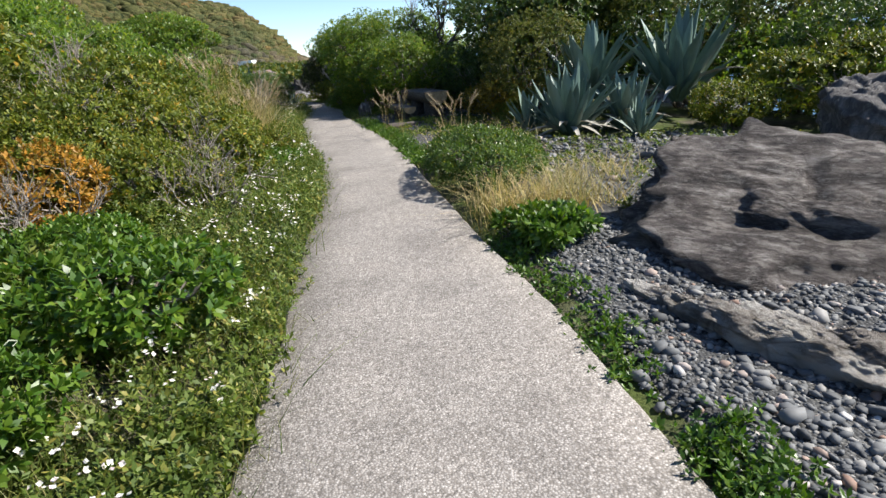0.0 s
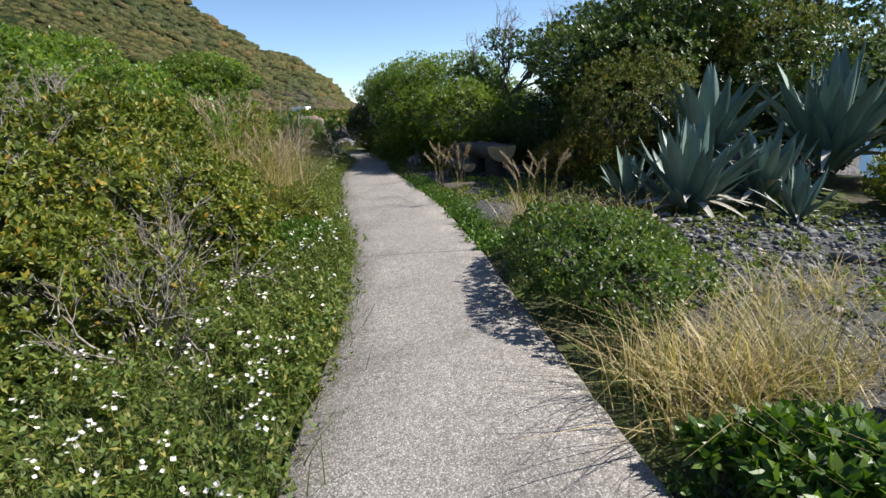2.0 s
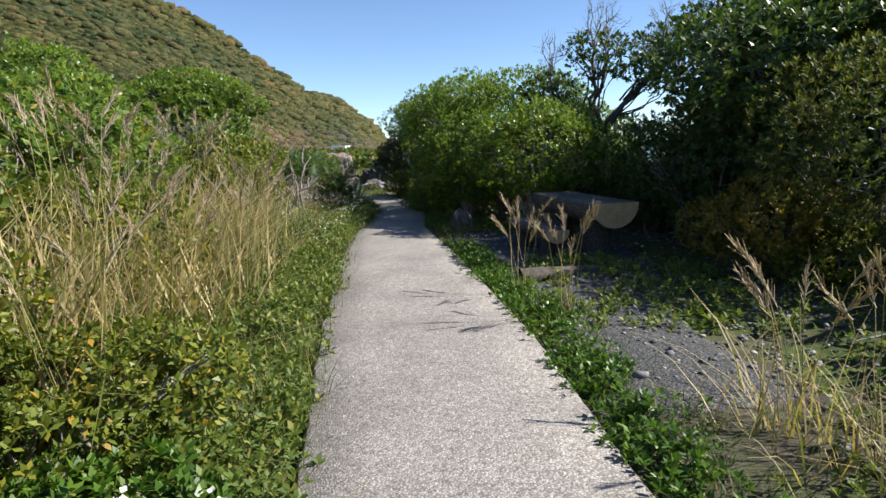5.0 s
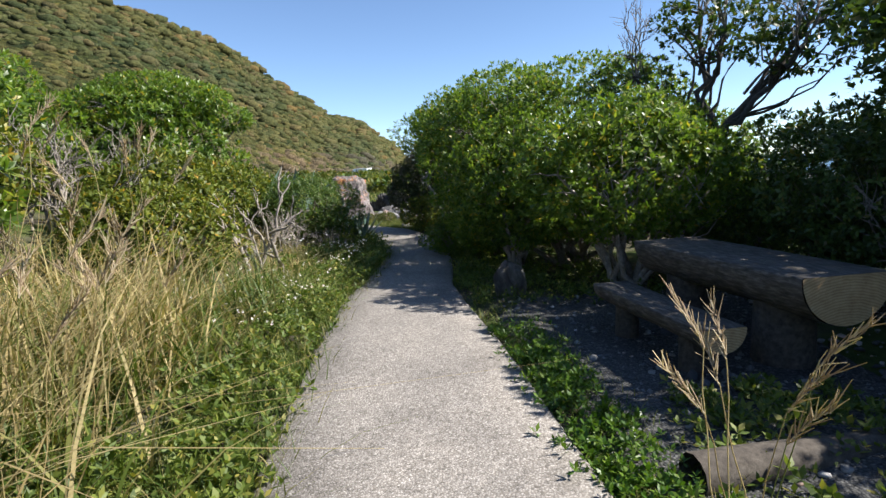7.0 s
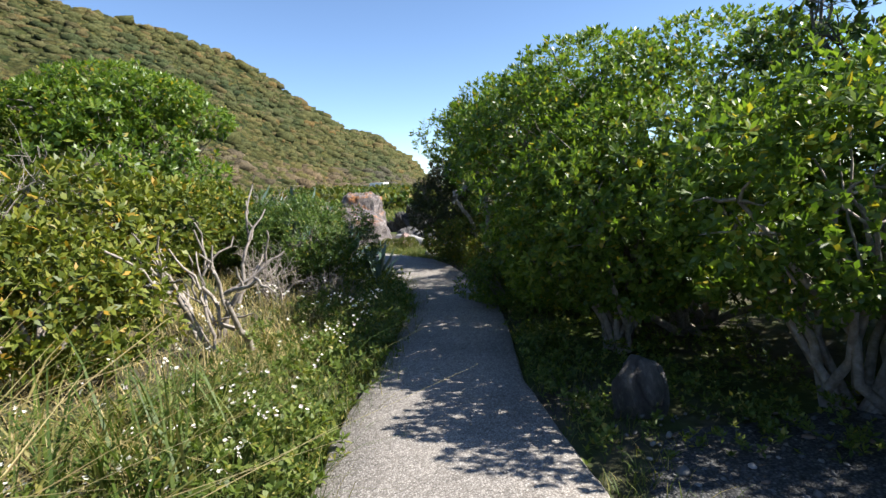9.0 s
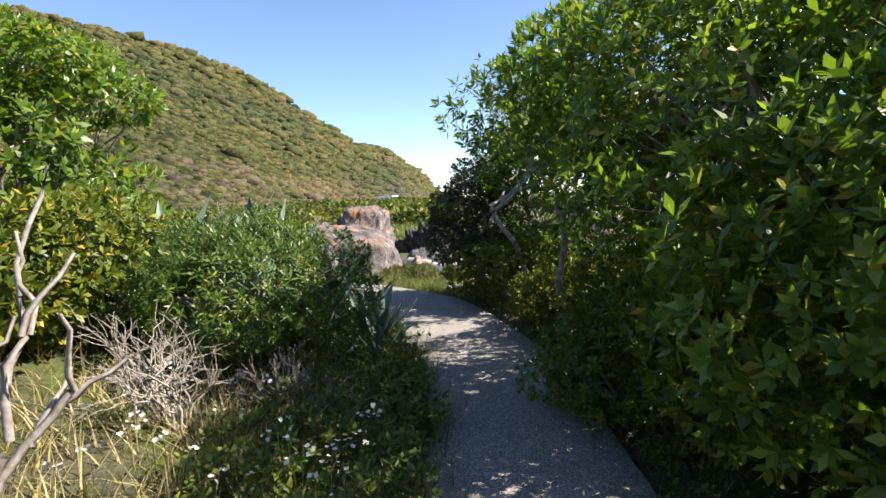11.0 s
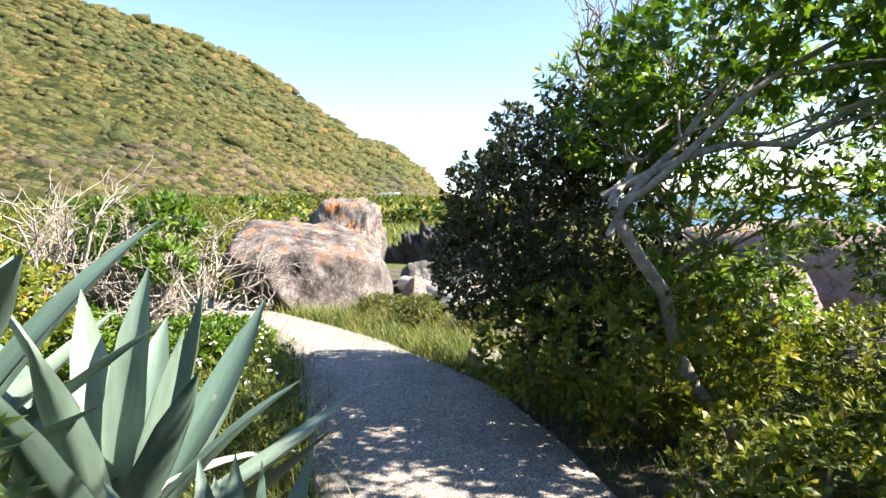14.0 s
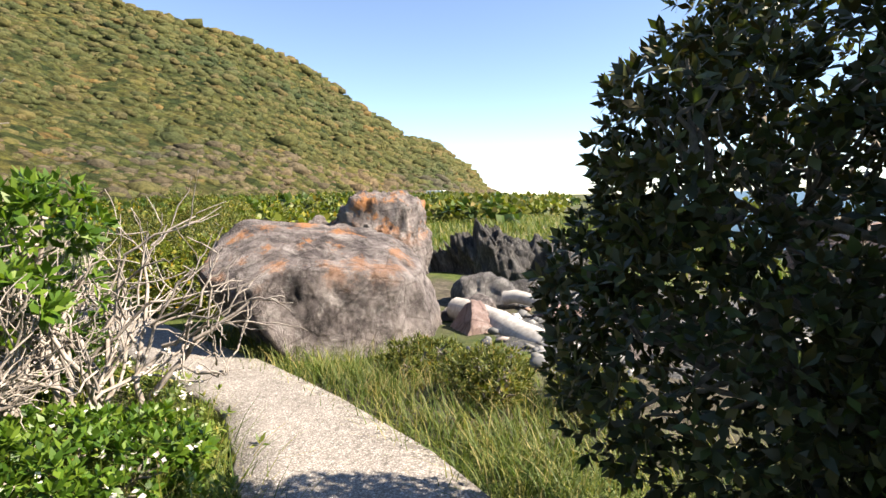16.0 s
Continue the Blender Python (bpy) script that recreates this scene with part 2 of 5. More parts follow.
BARK_PALE = plain_rough("pale_bark", [(0.3, (0.15, 0.125, 0.105)), (0.5, (0.27, 0.235, 0.205)), (0.7, (0.42, 0.38, 0.34))], 22, 0.9, 0.5, 0.008)
BARK_DARK = plain_rough("dark_bark", [(0.3, (0.04, 0.033, 0.028)), (0.6, (0.10, 0.085, 0.07)), (0.8, (0.17, 0.15, 0.13))], 26, 0.9, 0.6, 0.01)
WEATHERED = plain_rough("weathered_wood", [(0.3, (0.035, 0.031, 0.027)), (0.5, (0.085, 0.076, 0.067)), (0.7, (0.19, 0.172, 0.152))], 16, 0.85, 0.5, 0.01, (3, 0.6, 3))
LOG_END = material("sawn_log_end", log_end_build)
DRIFT = plain_rough("bleached_driftwood", [(0.3, (0.26, 0.24, 0.22)), (0.6, (0.42, 0.4, 0.37)), (0.8, (0.55, 0.52, 0.49))], 14, 0.85, 0.5, 0.01)
AGAVE = material("agave_leaf", agave_build)
AGAVE_DRY = plain_rough("withered_agave_leaf", [(0.3, (0.24, 0.22, 0.18)), (0.6, (0.42, 0.40, 0.35)), (0.8, (0.55, 0.53, 0.48))], 8, 0.8, 0.3, 0.005)
TOBIRA = leafy("leathery_green_leaves", [(0.0, (0.065, 0.115, 0.02)), (0.45, (0.12, 0.19, 0.032)), (0.8, (0.18, 0.25, 0.048)), (0.95, (0.24, 0.28, 0.055)), (0.985, (0.38, 0.29, 0.04))], 0.38, 0.48, 0.5)
TOBIRA_DARK = leafy("dark_green_leaves", [(0.0, (0.03, 0.058, 0.015)), (0.5, (0.055, 0.095, 0.022)), (0.9, (0.10, 0.145, 0.032)), (0.97, (0.14, 0.12, 0.035))], 0.42, 0.3)
BUSH = leafy("deep_green_narrow_leaves", [(0.0, (0.042, 0.078, 0.018)), (0.5, (0.075, 0.125, 0.026)), (0.88, (0.12, 0.175, 0.036)), (0.97, (0.19, 0.21, 0.045)), (1.0, (0.34, 0.27, 0.04))], 0.42, 0.35)
BRONZE = leafy("bronze_green_leaves", [(0.0, (0.025, 0.032, 0.012)), (0.35, (0.05, 0.06, 0.02)), (0.6, (0.07, 0.052, 0.026)), (0.8, (0.075, 0.11, 0.028)), (1.0, (0.16, 0.12, 0.04))], 0.48, 0.13)
BRIGHT = leafy("fresh_green_leaves", [(0.0, (0.035, 0.085, 0.010)), (0.5, (0.07, 0.14, 0.016)), (0.9, (0.13, 0.20, 0.026))], 0.4, 0.35)
LIME = leafy("yellowish_green_leaves", [(0.0, (0.06, 0.085, 0.012)), (0.4, (0.11, 0.14, 0.018)), (0.78, (0.17, 0.19, 0.026)), (0.93, (0.24, 0.22, 0.032)), (0.985, (0.36, 0.22, 0.03))], 0.5, 0.3)
OLIVE = leafy("olive_fine_leaves", [(0.0, (0.05, 0.068, 0.016)), (0.5, (0.10, 0.115, 0.026)), (0.85, (0.16, 0.165, 0.036)), (0.97, (0.22, 0.16, 0.04))], 0.6, 0.35)
GOLD = leafy("golden_leaves", [(0.0, (0.10, 0.085, 0.015)), (0.5, (0.20, 0.15, 0.02)), (0.9, (0.34, 0.22, 0.025))], 0.5, 0.3)
ORANGE = leafy("orange_leaves", [(0.0, (0.12, 0.10, 0.02)), (0.5, (0.30, 0.16, 0.025)), (0.9, (0.46, 0.22, 0.03))], 0.5, 0.3)
HERB = leafy("fresh_herb_leaves", [(0.0, (0.055, 0.09, 0.015)), (0.5, (0.105, 0.15, 0.026)), (0.85, (0.17, 0.205, 0.045)), (0.96, (0.27, 0.24, 0.06))], 0.55, 0.35)
GRASS = leafy("green_grass_blades", [(0.0, (0.05, 0.09, 0.015)), (0.5, (0.11, 0.15, 0.03)), (0.8, (0.20, 0.20, 0.06)), (1.0, (0.34, 0.28, 0.13))], 0.55, 0.35)
STRAW = leafy("dry_straw_blades", [(0.0, (0.24, 0.175, 0.085)), (0.4, (0.42, 0.32, 0.17)), (0.75, (0.56, 0.45, 0.26)), (0.9, (0.15, 0.17, 0.04))], 0.6, 0.3)
PLUME = leafy("feathery_plumes", [(0.0, (0.30, 0.21, 0.15)), (0.5, (0.46, 0.35, 0.26)), (1.0, (0.62, 0.52, 0.42))], 0.7, 0.4)
PETAL = leafy("white_pink_petals", [(0.0, (0.70, 0.66, 0.70)), (0.6, (0.80, 0.78, 0.80)), (1.0, (0.60, 0.45, 0.58))], 0.6, 0.3)
PLASTER = plain_rough("white_wall", [(0.3, (0.72, 0.72, 0.72)), (0.7, (0.82, 0.82, 0.82))], 1.0, 0.7, 0.05, 0.01)
SLATE = plain_rough("grey_roof", [(0.3, (0.16, 0.17, 0.19)), (0.7, (0.25, 0.26, 0.28))], 2.0, 0.7, 0.1, 0.02)
GLASS_DARK = plain_rough("window_glass", [(0.3, (0.02, 0.025, 0.03)), (0.7, (0.05, 0.06, 0.07))], 1.0, 0.1, 0.0, 0.01)

# ---- mesh tools ----
rng = np.random.default_rng(7)


def mesh_from(name, verts, tris, mat, smooth=True):
    """A mesh from arrays of places and triangles."""
    me = bpy.data.meshes.new(name)
    verts, tris = np.asarray(verts, np.float32), np.asarray(tris, np.int32)
    me.vertices.add(len(verts))
    me.vertices.foreach_set("co", verts.ravel())
    me.loops.add(tris.size)
    me.loops.foreach_set("vertex_index", tris.ravel())
    me.polygons.add(len(tris))
    me.polygons.foreach_set("loop_start", np.arange(0, tris.size, 3, dtype=np.int32))
    me.update(calc_edges=True)
    if smooth:
        me.polygons.foreach_set("use_smooth", np.ones(len(tris), bool))
    me.materials.append(mat)
    return me


def part(name, me, parent, label=""):
    ob = new(name, me)
    ob.parent = parent
    return tagged(ob, label)


def thing(name, x, y, z, label, category, group="", kind=""):
    ob = new(name)
    ob.empty_display_size = 0.1
    ob.matrix_world = pose(x, y, z)
    return tagged(ob, label, category, group, kind)


def merged(pieces):
    vs, ts, o = [], [], 0
    for v, t in pieces:
        vs.append(v)
        ts.append(t + o)
        o += len(v)
    return np.concatenate(vs), np.concatenate(ts)


def leaf_shape(length, width, bend, fold=0.15):
    """One leaf along y, bent by its tip: a base, a broad middle, a point."""
    h = width * 0.6
    v = np.array([[0, 0, 0], [-h, length * 0.5, bend * 0.4 + fold * h], [h, length * 0.5, bend * 0.4 + fold * h], [0, length, bend]])
    return v, np.array([[0, 2, 1], [1, 2, 3]])


def turned(az, el, spin=0.0):
    """The turn that takes y to the direction of that azimuth and elevation."""
    return np.array(Euler((0, spin, 0)).to_matrix().to_4x4())[:3, :3] if el is None else np.array((Euler((0, 0, az)).to_matrix() @ Euler((el, 0, 0)).to_matrix() @ Euler((0, spin, 0)).to_matrix()))


def rosette(n, length, width, seed, low=5, high=75):
    """A sprig: leaves round a shoot that points to +z."""
    r = np.random.default_rng(seed)
    out = []
    for i in range(n):
        v, t = leaf_shape(length * r.uniform(0.75, 1.1), width * r.uniform(0.8, 1.15), -length * r.uniform(0.0, 0.22))
        el = radians(low + (high - low) * (i / max(1, n - 1)) + r.uniform(-12, 12))
        m = turned(i * 2.4 + r.uniform(-0.3, 0.3), el, r.uniform(-0.4, 0.4))
        out.append((v @ m.T + np.array([0, 0, 0.25 * length * i / n]), t))
    return merged(out)


def frames_for(axis, spin):
    """Turns that take z to each axis."""
    axis = axis / np.linalg.norm(axis, axis=1, keepdims=True)
    ref = np.where(np.abs(axis[:, 2:3]) < 0.95, np.array([[0, 0, 1.0]]), np.array([[1.0, 0, 0]]))
    a = np.cross(ref, axis)
    a /= np.linalg.norm(a, axis=1, keepdims=True)
    b = np.cross(axis, a)
    c, s = np.cos(spin)[:, None], np.sin(spin)[:, None]
    return np.stack([a * c + b * s, -a * s + b * c, axis], axis=2)


def scattered(templates, places, axes, sizes, r):
    """Copies of small templates at places, each along its axis."""
    pick = r.integers(0, len(templates), len(places))
    pieces = []
    for k, (v, t) in enumerate(templates):
        ids = np.nonzero(pick == k)[0]
        if not len(ids):
            continue
        m = frames_for(axes[ids], r.uniform(0, 6.28, len(ids)))
        w = np.einsum("nij,vj->nvi", m, v) * sizes[ids][:, None, None] + places[ids][:, None, :]
        f = t[None] + (np.arange(len(ids)) * len(v))[:, None, None]
        pieces.append((w.reshape(-1, 3), f.reshape(-1, 3)))
    return merged(pieces)


def tubes(paths, sides=5):
    """Tapered tubes along paths of (points, radii)."""
    pieces = []
    ang = np.arange(sides) * 2 * np.pi / sides
    for pts, rad in paths:
        pts, rad = np.asarray(pts, float), np.asarray(rad, float)
        d = np.gradient(pts, axis=0)
        m = frames_for(d + 1e-9, np.zeros(len(d)))
        ring = np.stack([np.cos(ang), np.sin(ang), np.zeros(sides)], 1)
        v = np.einsum("nij,vj->nvi", m, ring) * rad[:, None, None] + pts[:, None, :]
        n = len(pts)
        a = np.arange(sides)
        b = (a + 1) % sides
        f = []
        for i in range(n - 1):
            f += [np.stack([i * sides + a, i * sides + b, (i + 1) * sides + b], 1), np.stack([i * sides + a, (i + 1) * sides + b, (i + 1) * sides + a], 1)]
        pieces.append((v.reshape(-1, 3), np.concatenate(f)))
    return merged(pieces)


def limb(a, b, r0, r1, r, wiggle=0.12, n=7, sag=0.0):
    """A crooked limb from a to b."""
    a, b = np.asarray(a, float), np.asarray(b, float)
    u = np.linspace(0, 1, n)[:, None]
    length = np.linalg.norm(b - a)
    off = np.cumsum(r.normal(0, wiggle * length / n ** 0.5 * 0.5, (n, 3)), axis=0)
    off = off - u * off[-1]
    pts = a + (b - a) * u + off
    pts[:, 2] += sag * 4 * (u * (1 - u))[:, 0] * length
    return pts, r0 + (r1 - r0) * u[:, 0]


def branching(start, way, length, radius, depth, r, spread=0.6, kids=3, up=0.15):
    """Limbs that fork again and again."""
    way = way / np.linalg.norm(way)
    end = start + way * length
    p = limb(start, end, radius, radius * 0.62, r, 0.22, 5)
    out = [p]
    if depth:
        for i in range(kids):
            u = r.uniform(0.45, 1.0) if i else 1.0
            at = p[0][min(4, int(u * 4))]
            w = way + r.normal(0, spread, 3) + np.array([0, 0, up])
            out += branching(at, w, length * r.uniform(0.55, 0.85), radius * 0.58, depth - 1, r, spread, kids, up)
    return out


def crown_points(lobes, count, r, floor=0.05, inner=0.25):
    """Places and directions of shoots over a crown of overlapping lobes."""
    area = np.array([(a * b + b * c + a * c) for _, (a, b, c) in lobes])
    pick = r.choice(len(lobes), count * 2, p=area / area.sum())
    cen, rad = np.array([l[0] for l in lobes], float)[pick], np.array([l[1] for l in lobes], float)[pick]
    d = r.normal(0, 1, (count * 2, 3))
    d /= np.linalg.norm(d, axis=1, keepdims=True)
    depth = np.where(r.random(count * 2) < inner, r.uniform(0.55, 0.9, count * 2), r.uniform(0.9, 1.06, count * 2))[:, None]
    wob = np.array([1 + 0.16 * noise.noise(Vector(x * 2.3 + c)) for x, c in zip(d, cen)])[:, None]
    p = cen + d * rad * depth * wob
    keep = p[:, 2] > floor
    for c, q in lobes:
        keep &= ~((((p - np.array(c)) / np.array(q)) ** 2).sum(1) < 0.42)
    p, d, rad = p[keep][:count], d[keep][:count], rad[keep][:count]
    axis = d / rad * rad.mean() + np.array([0, 0, 0.55]) + r.normal(0, 0.25, d.shape)
    return p, axis


def lobes_in(rx, ry, rz, n, r, lift=0.5, size=(0.28, 0.46)):
    """Lobes that fill a low dome."""
    out = [((0, 0, rz * lift), (rx * 0.6, ry * 0.6, rz * 0.46))]
    for i in range(n):
        a, q = i * 2.4 + r.uniform(-0.4, 0.4), r.uniform(0.35, 0.75)
        s = r.uniform(*size)
        z = rz * (lift + (1 - lift) * 0.55 * r.uniform(-0.8, 1.0) * (1.15 - q))
        out.append(((rx * q * math.cos(a), ry * q * math.sin(a), z), (rx * s, ry * s, rz * s * 0.75)))
    return out


SPRIGS = {
    "tobira": [rosette(7, 0.088, 0.032, s) for s in (1, 2, 3)],
    "small": [rosette(7, 0.055, 0.022, s) for s in (4, 5, 6)],
    "fine": [rosette(8, 0.052, 0.012, s, 20, 80) for s in (7, 8, 9)],
    "big": [rosette(7, 0.14, 0.052, s) for s in (10, 11, 12)],
    "herb": [rosette(6, 0.078, 0.028, s, 0, 60) for s in (13, 14, 15)],
    "narrow": [rosette(8, 0.10, 0.022, s, 0, 70) for s in (16, 17)],
    "clump": [rosette(6, 0.6, 0.4, s, -10, 70) for s in (18, 19)],
    "far": [rosette(5, 0.7, 0.5, s, -5, 70) for s in (20, 21)],
}


def shrub(name, label, x, y, z, rx, ry, rz, sprig, mat, count, seed, lobes=9, lift=0.5, bark=BARK, size=1.0, group="", stems=7, tips=26, category="shrub", shape=None, floor=0.05):
    """A shrub: stems that fork into its crown, and a crown of single leaves in shoots."""
    r = np.random.default_rng(seed)
    top = thing(name, x, y, z, label, category, group)
    ls = shape or lobes_in(rx, ry, rz, lobes, r, lift)
    p, axis = crown_points(ls, count, r, floor)
    v, t = scattered(SPRIGS[sprig], p, axis, r.uniform(0.75, 1.25, len(p)) * size, r)
    part("foliage", mesh_from("foliage", v, t, mat), top)
    paths = []
    for i in range(stems):
        c, q = ls[(i + 1) % len(ls)]
        a = (r.uniform(-0.12, 0.12) * rx, r.uniform(-0.12, 0.12) * ry, -0.08)
        paths = [limb(a, c, 0.022 + 0.008 * rz, 0.012, r, 0.2, 7)]
        for _ in range(max(1, tips // stems)):
            e = np.array(c) + r.uniform(-0.8, 0.8, 3) * np.array(q)
            paths.append(limb(paths[0][0][r.integers(3, 7)], e, 0.011, 0.004, r, 0.25, 5))
        v, t = tubes(paths)
        part("stem", mesh_from("stem", v, t, bark), top)
    return top


def put(ob, x, y, z, turn=0, s=1.0, sz=None):
    """A copy of a shrub, turned and scaled."""
    return copy_thing(ob, pose(x, y, z, 0, 0, turn) @ Matrix.Diagonal((s, s, sz or s, 1)))


def blades(places, heights, r, width=0.008, lean=0.45, seg=3, droop=0.5):
    """Grass blades that rise and droop over."""
    n = len(places)
    az = r.uniform(0, 6.28, n)
    ln = np.abs(r.normal(lean, lean * 0.5, n))
    u = np.linspace(0, 1, seg + 1)
    out = np.cos(az)[:, None], np.sin(az)[:, None]
    reach = heights[:, None] * (ln[:, None] * u + droop * ln[:, None] * u ** 3)
    rise = heights[:, None] * (u - 0.35 * droop * ln[:, None] * u ** 3)
    mid = np.stack([places[:, 0:1] + out[0] * reach, places[:, 1:2] + out[1] * reach, places[:, 2:3] + rise], 2)
    w = width * (1 - u * 0.92)[None, :, None] * r.uniform(0.6, 1.4, n)[:, None, None]
    side = np.stack([-np.sin(az), np.cos(az), np.zeros(n)], 1)[:, None, :] * w
    v = np.stack([mid - side, mid + side], 2).reshape(n, -1, 3)
    k = np.arange(seg) * 2
    f = np.concatenate([np.stack([k, k + 1, k + 3], 1), np.stack([k, k + 3, k + 2], 1)])
    t = f[None] + (np.arange(n) * 2 * (seg + 1))[:, None, None]
    return v.reshape(-1, 3), t.reshape(-1, 3)


# ---- the lie of the land ----
LEFT = [(-0.92, -2.5), (-0.93, 0.2), (-0.96, 1.4), (-1.12, 3.0), (-1.27, 3.9), (-1.48, 6.1), (-1.72, 7.5), (-1.87, 8.3), (-2.22, 9.5), (-2.62, 10.8), (-3.2, 13.0), (-3.66, 14.8), (-3.95, 16.2), (-4.12, 18.0), (-4.4, 19.7), (-4.85, 21.1), (-5.5, 22.2), (-6.35, 23.7), (-6.85, 24.55), (-7.6, 25.4), (-8.4, 25.85), (-9.6, 26.5), (-11.5, 27.4), (-14, 28.4)]
RIGHT = [(1.22, -2.5), (1.05, 0.2), (0.92, 1.2), (0.66, 2.9), (0.34, 4.28), (-0.05, 6.3), (-0.25, 7.3), (-0.43, 8.4), (-0.68, 9.5), (-0.98, 10.9), (-1.28, 12.0), (-1.68, 13.4), (-2.05, 14.7), (-2.42, 15.8), (-2.85, 17.2), (-3.08, 18.7), (-3.4, 20.3), (-3.73, 21.4), (-4.05, 22.1), (-4.52, 23.2), (-5.03, 24.1), (-5.56, 24.62), (-6.2, 25.22), (-7.03, 25.82), (-8.03, 26.44), (-8.95, 26.9), (-10.6, 27.8), (-13, 29)]


def resampled(line, step=0.25):
    p = np.array(line)
    s = np.r_[0, np.cumsum(np.linalg.norm(np.diff(p, axis=0), axis=1))]
    q = np.linspace(0, s[-1], max(2, int(s[-1] / step)))
    return np.stack([np.interp(q, s, p[:, 0]), np.interp(q, s, p[:, 1])], 1)


def edge_x(line, y):
    p = np.array(line)
    return np.interp(y, p[:, 1], p[:, 0])


def smooth(a, b, x):
    u = np.clip((x - a) / (b - a), 0, 1)
    return u * u * (3 - 2 * u)


def path_z(y):
    return 0.0 * y


def ground_z(x, y):
    """Height of the land: level by the path, a bank on the landward side, falling to the shore on the other."""
    x, y = np.asarray(x, float), np.asarray(y, float)
    l, rt = edge_x(LEFT, y) - x, x - edge_x(RIGHT, y)
    near = 1 - smooth(20, 26, y)
    bank = (0.24 * np.maximum(l - 0.7, 0) - 0.010 * np.maximum(l - 9, 0) ** 1.3) * (0.04 + 0.31 * (1 - smooth(30, 55, y)) + 0.65 * near)
    bank = np.clip(bank, 0, 5.5)
    off = np.maximum(l, rt)
    wob = 0.06 * np.sin(x * 1.7 + y * 0.9) * np.sin(y * 1.3 - x * 0.6) * smooth(0.2, 1.5, off)
    fall = -0.02 * np.maximum(rt - 2.5, 0) - 3.6 * smooth(7, 22, rt)
    far = 1.0 * smooth(45, 120, y) * smooth(0, 30, l)
    return path_z(y) - 0.07 + 0.045 * smooth(0.0, 0.3, off) + bank + wob + fall + far


def grid_mesh(name, xs, ys, fz, mat):
    gx, gy = np.meshgrid(xs, ys)
    v = np.stack([gx.ravel(), gy.ravel(), fz(gx, gy).ravel()], 1)
    nx = len(xs)
    i = (np.arange(len(ys) - 1)[:, None] * nx + np.arange(nx - 1)[None]).ravel()
    t = np.concatenate([np.stack([i, i + 1, i + nx + 1], 1), np.stack([i, i + nx + 1, i + nx], 1)])
    return mesh_from(name, v, t, mat)


spread = lambda a, b, fine, n, far: np.unique(np.r_[np.arange(a, b, fine), b + (far - b) * (np.linspace(0, 1, n) ** 3), a - (far + a) * (np.linspace(0, 1, n) ** 3)])
xs, ys = spread(-16, 10, 0.22, 36, 3000), spread(-4, 36, 0.22, 36, 3000)
tagged(new("ground", grid_mesh("ground", xs, ys, ground_z, SOIL)), "dark sandy soil with moss and leaf litter", "ground", kind="structure")

water = grid_mesh("water", np.array([-1600, -400, -100, 9.0, 40, 200, 1000, 4000]), np.array([-3000, -500, -50, 60, 200, 430, 1000, 4000.0]), lambda x, y: np.where((x < 0) & (y < 300), -9.0, -2.6), SEA)
tagged(new("water", water), "calm blue sea reaching the horizon", "sea", kind="structure")


def crown_bumps(x, y, cell=5.5, high=2.6):
    """Rounded tree crowns over a slope."""
    ix, iy = np.floor(x / cell), np.floor(y / cell)
    best = np.zeros_like(x)
    for dx in (-1, 0, 1):
        for dy in (-1, 0, 1):
            a, b = ix + dx, iy + dy
            h1 = np.modf(np.abs(np.sin(a * 127.1 + b * 311.7) * 43758.5))[0]
            h2 = np.modf(np.abs(np.sin(a * 269.5 + b * 183.3) * 24634.6))[0]
            q = ((x - (a + h1) * cell) ** 2 + (y - (b + h2) * cell) ** 2) / (cell * (0.55 + 0.35 * h2)) ** 2
            best = np.maximum(best, high * (0.5 + 0.7 * h1) * np.sqrt(np.maximum(0, 1 - q)))
    return best


# the headland, laid out by bearing and distance from a point on the path
HUB = (-3.5, 15.0)
BEARING = [-84, -70, -58, -46, -41, -36, -31, -28, -24.5, -20.5, -19, -17.6, -15.3, -13.4, -12.6, -11.8]
CREST = [15.5, 17.5, 18.0, 17.0, 16.2, 15.1, 13.4, 11.6, 9.0, 6.3, 5.9, 5.7, 3.8, 1.9, 0.7, -0.6]
FOOT = [70, 70, 80, 95, 105, 120, 140, 155, 175, 205, 215, 230, 260, 300, 320, 330]
RIDGE = [210, 230, 250, 270, 280, 290, 305, 315, 325, 340, 345, 350, 360, 365, 365, 365]


def headland(b, u):
    """Places on the headland: bearing in degrees, u from its foot (0) over its ridge (1) and beyond."""
    crest = np.interp(b, BEARING, CREST)
    near, far = np.interp(b, BEARING, FOOT), np.interp(b, BEARING, RIDGE)
    d = near + (far - near) * u
    x, y = HUB[0] + d * np.sin(np.radians(b)), HUB[1] + d * np.cos(np.radians(b))
    up = np.clip(u, 0, 1)
    rise = (0.62 * up + 0.38 * np.sin(up * np.pi / 2)) - 0.8 * np.maximum(u - 1, 0)
    gully = 0.035 * np.sin(b * 0.33 + 2.6 * up) + 0.012 * np.sin(b * 0.9 - 5 * up)
    z = 1.0 + d * np.tan(np.radians(crest)) * (rise + gully * np.sin(np.pi * up)) - 2.4 * np.clip(u, 0, 1)
    return x, y, z


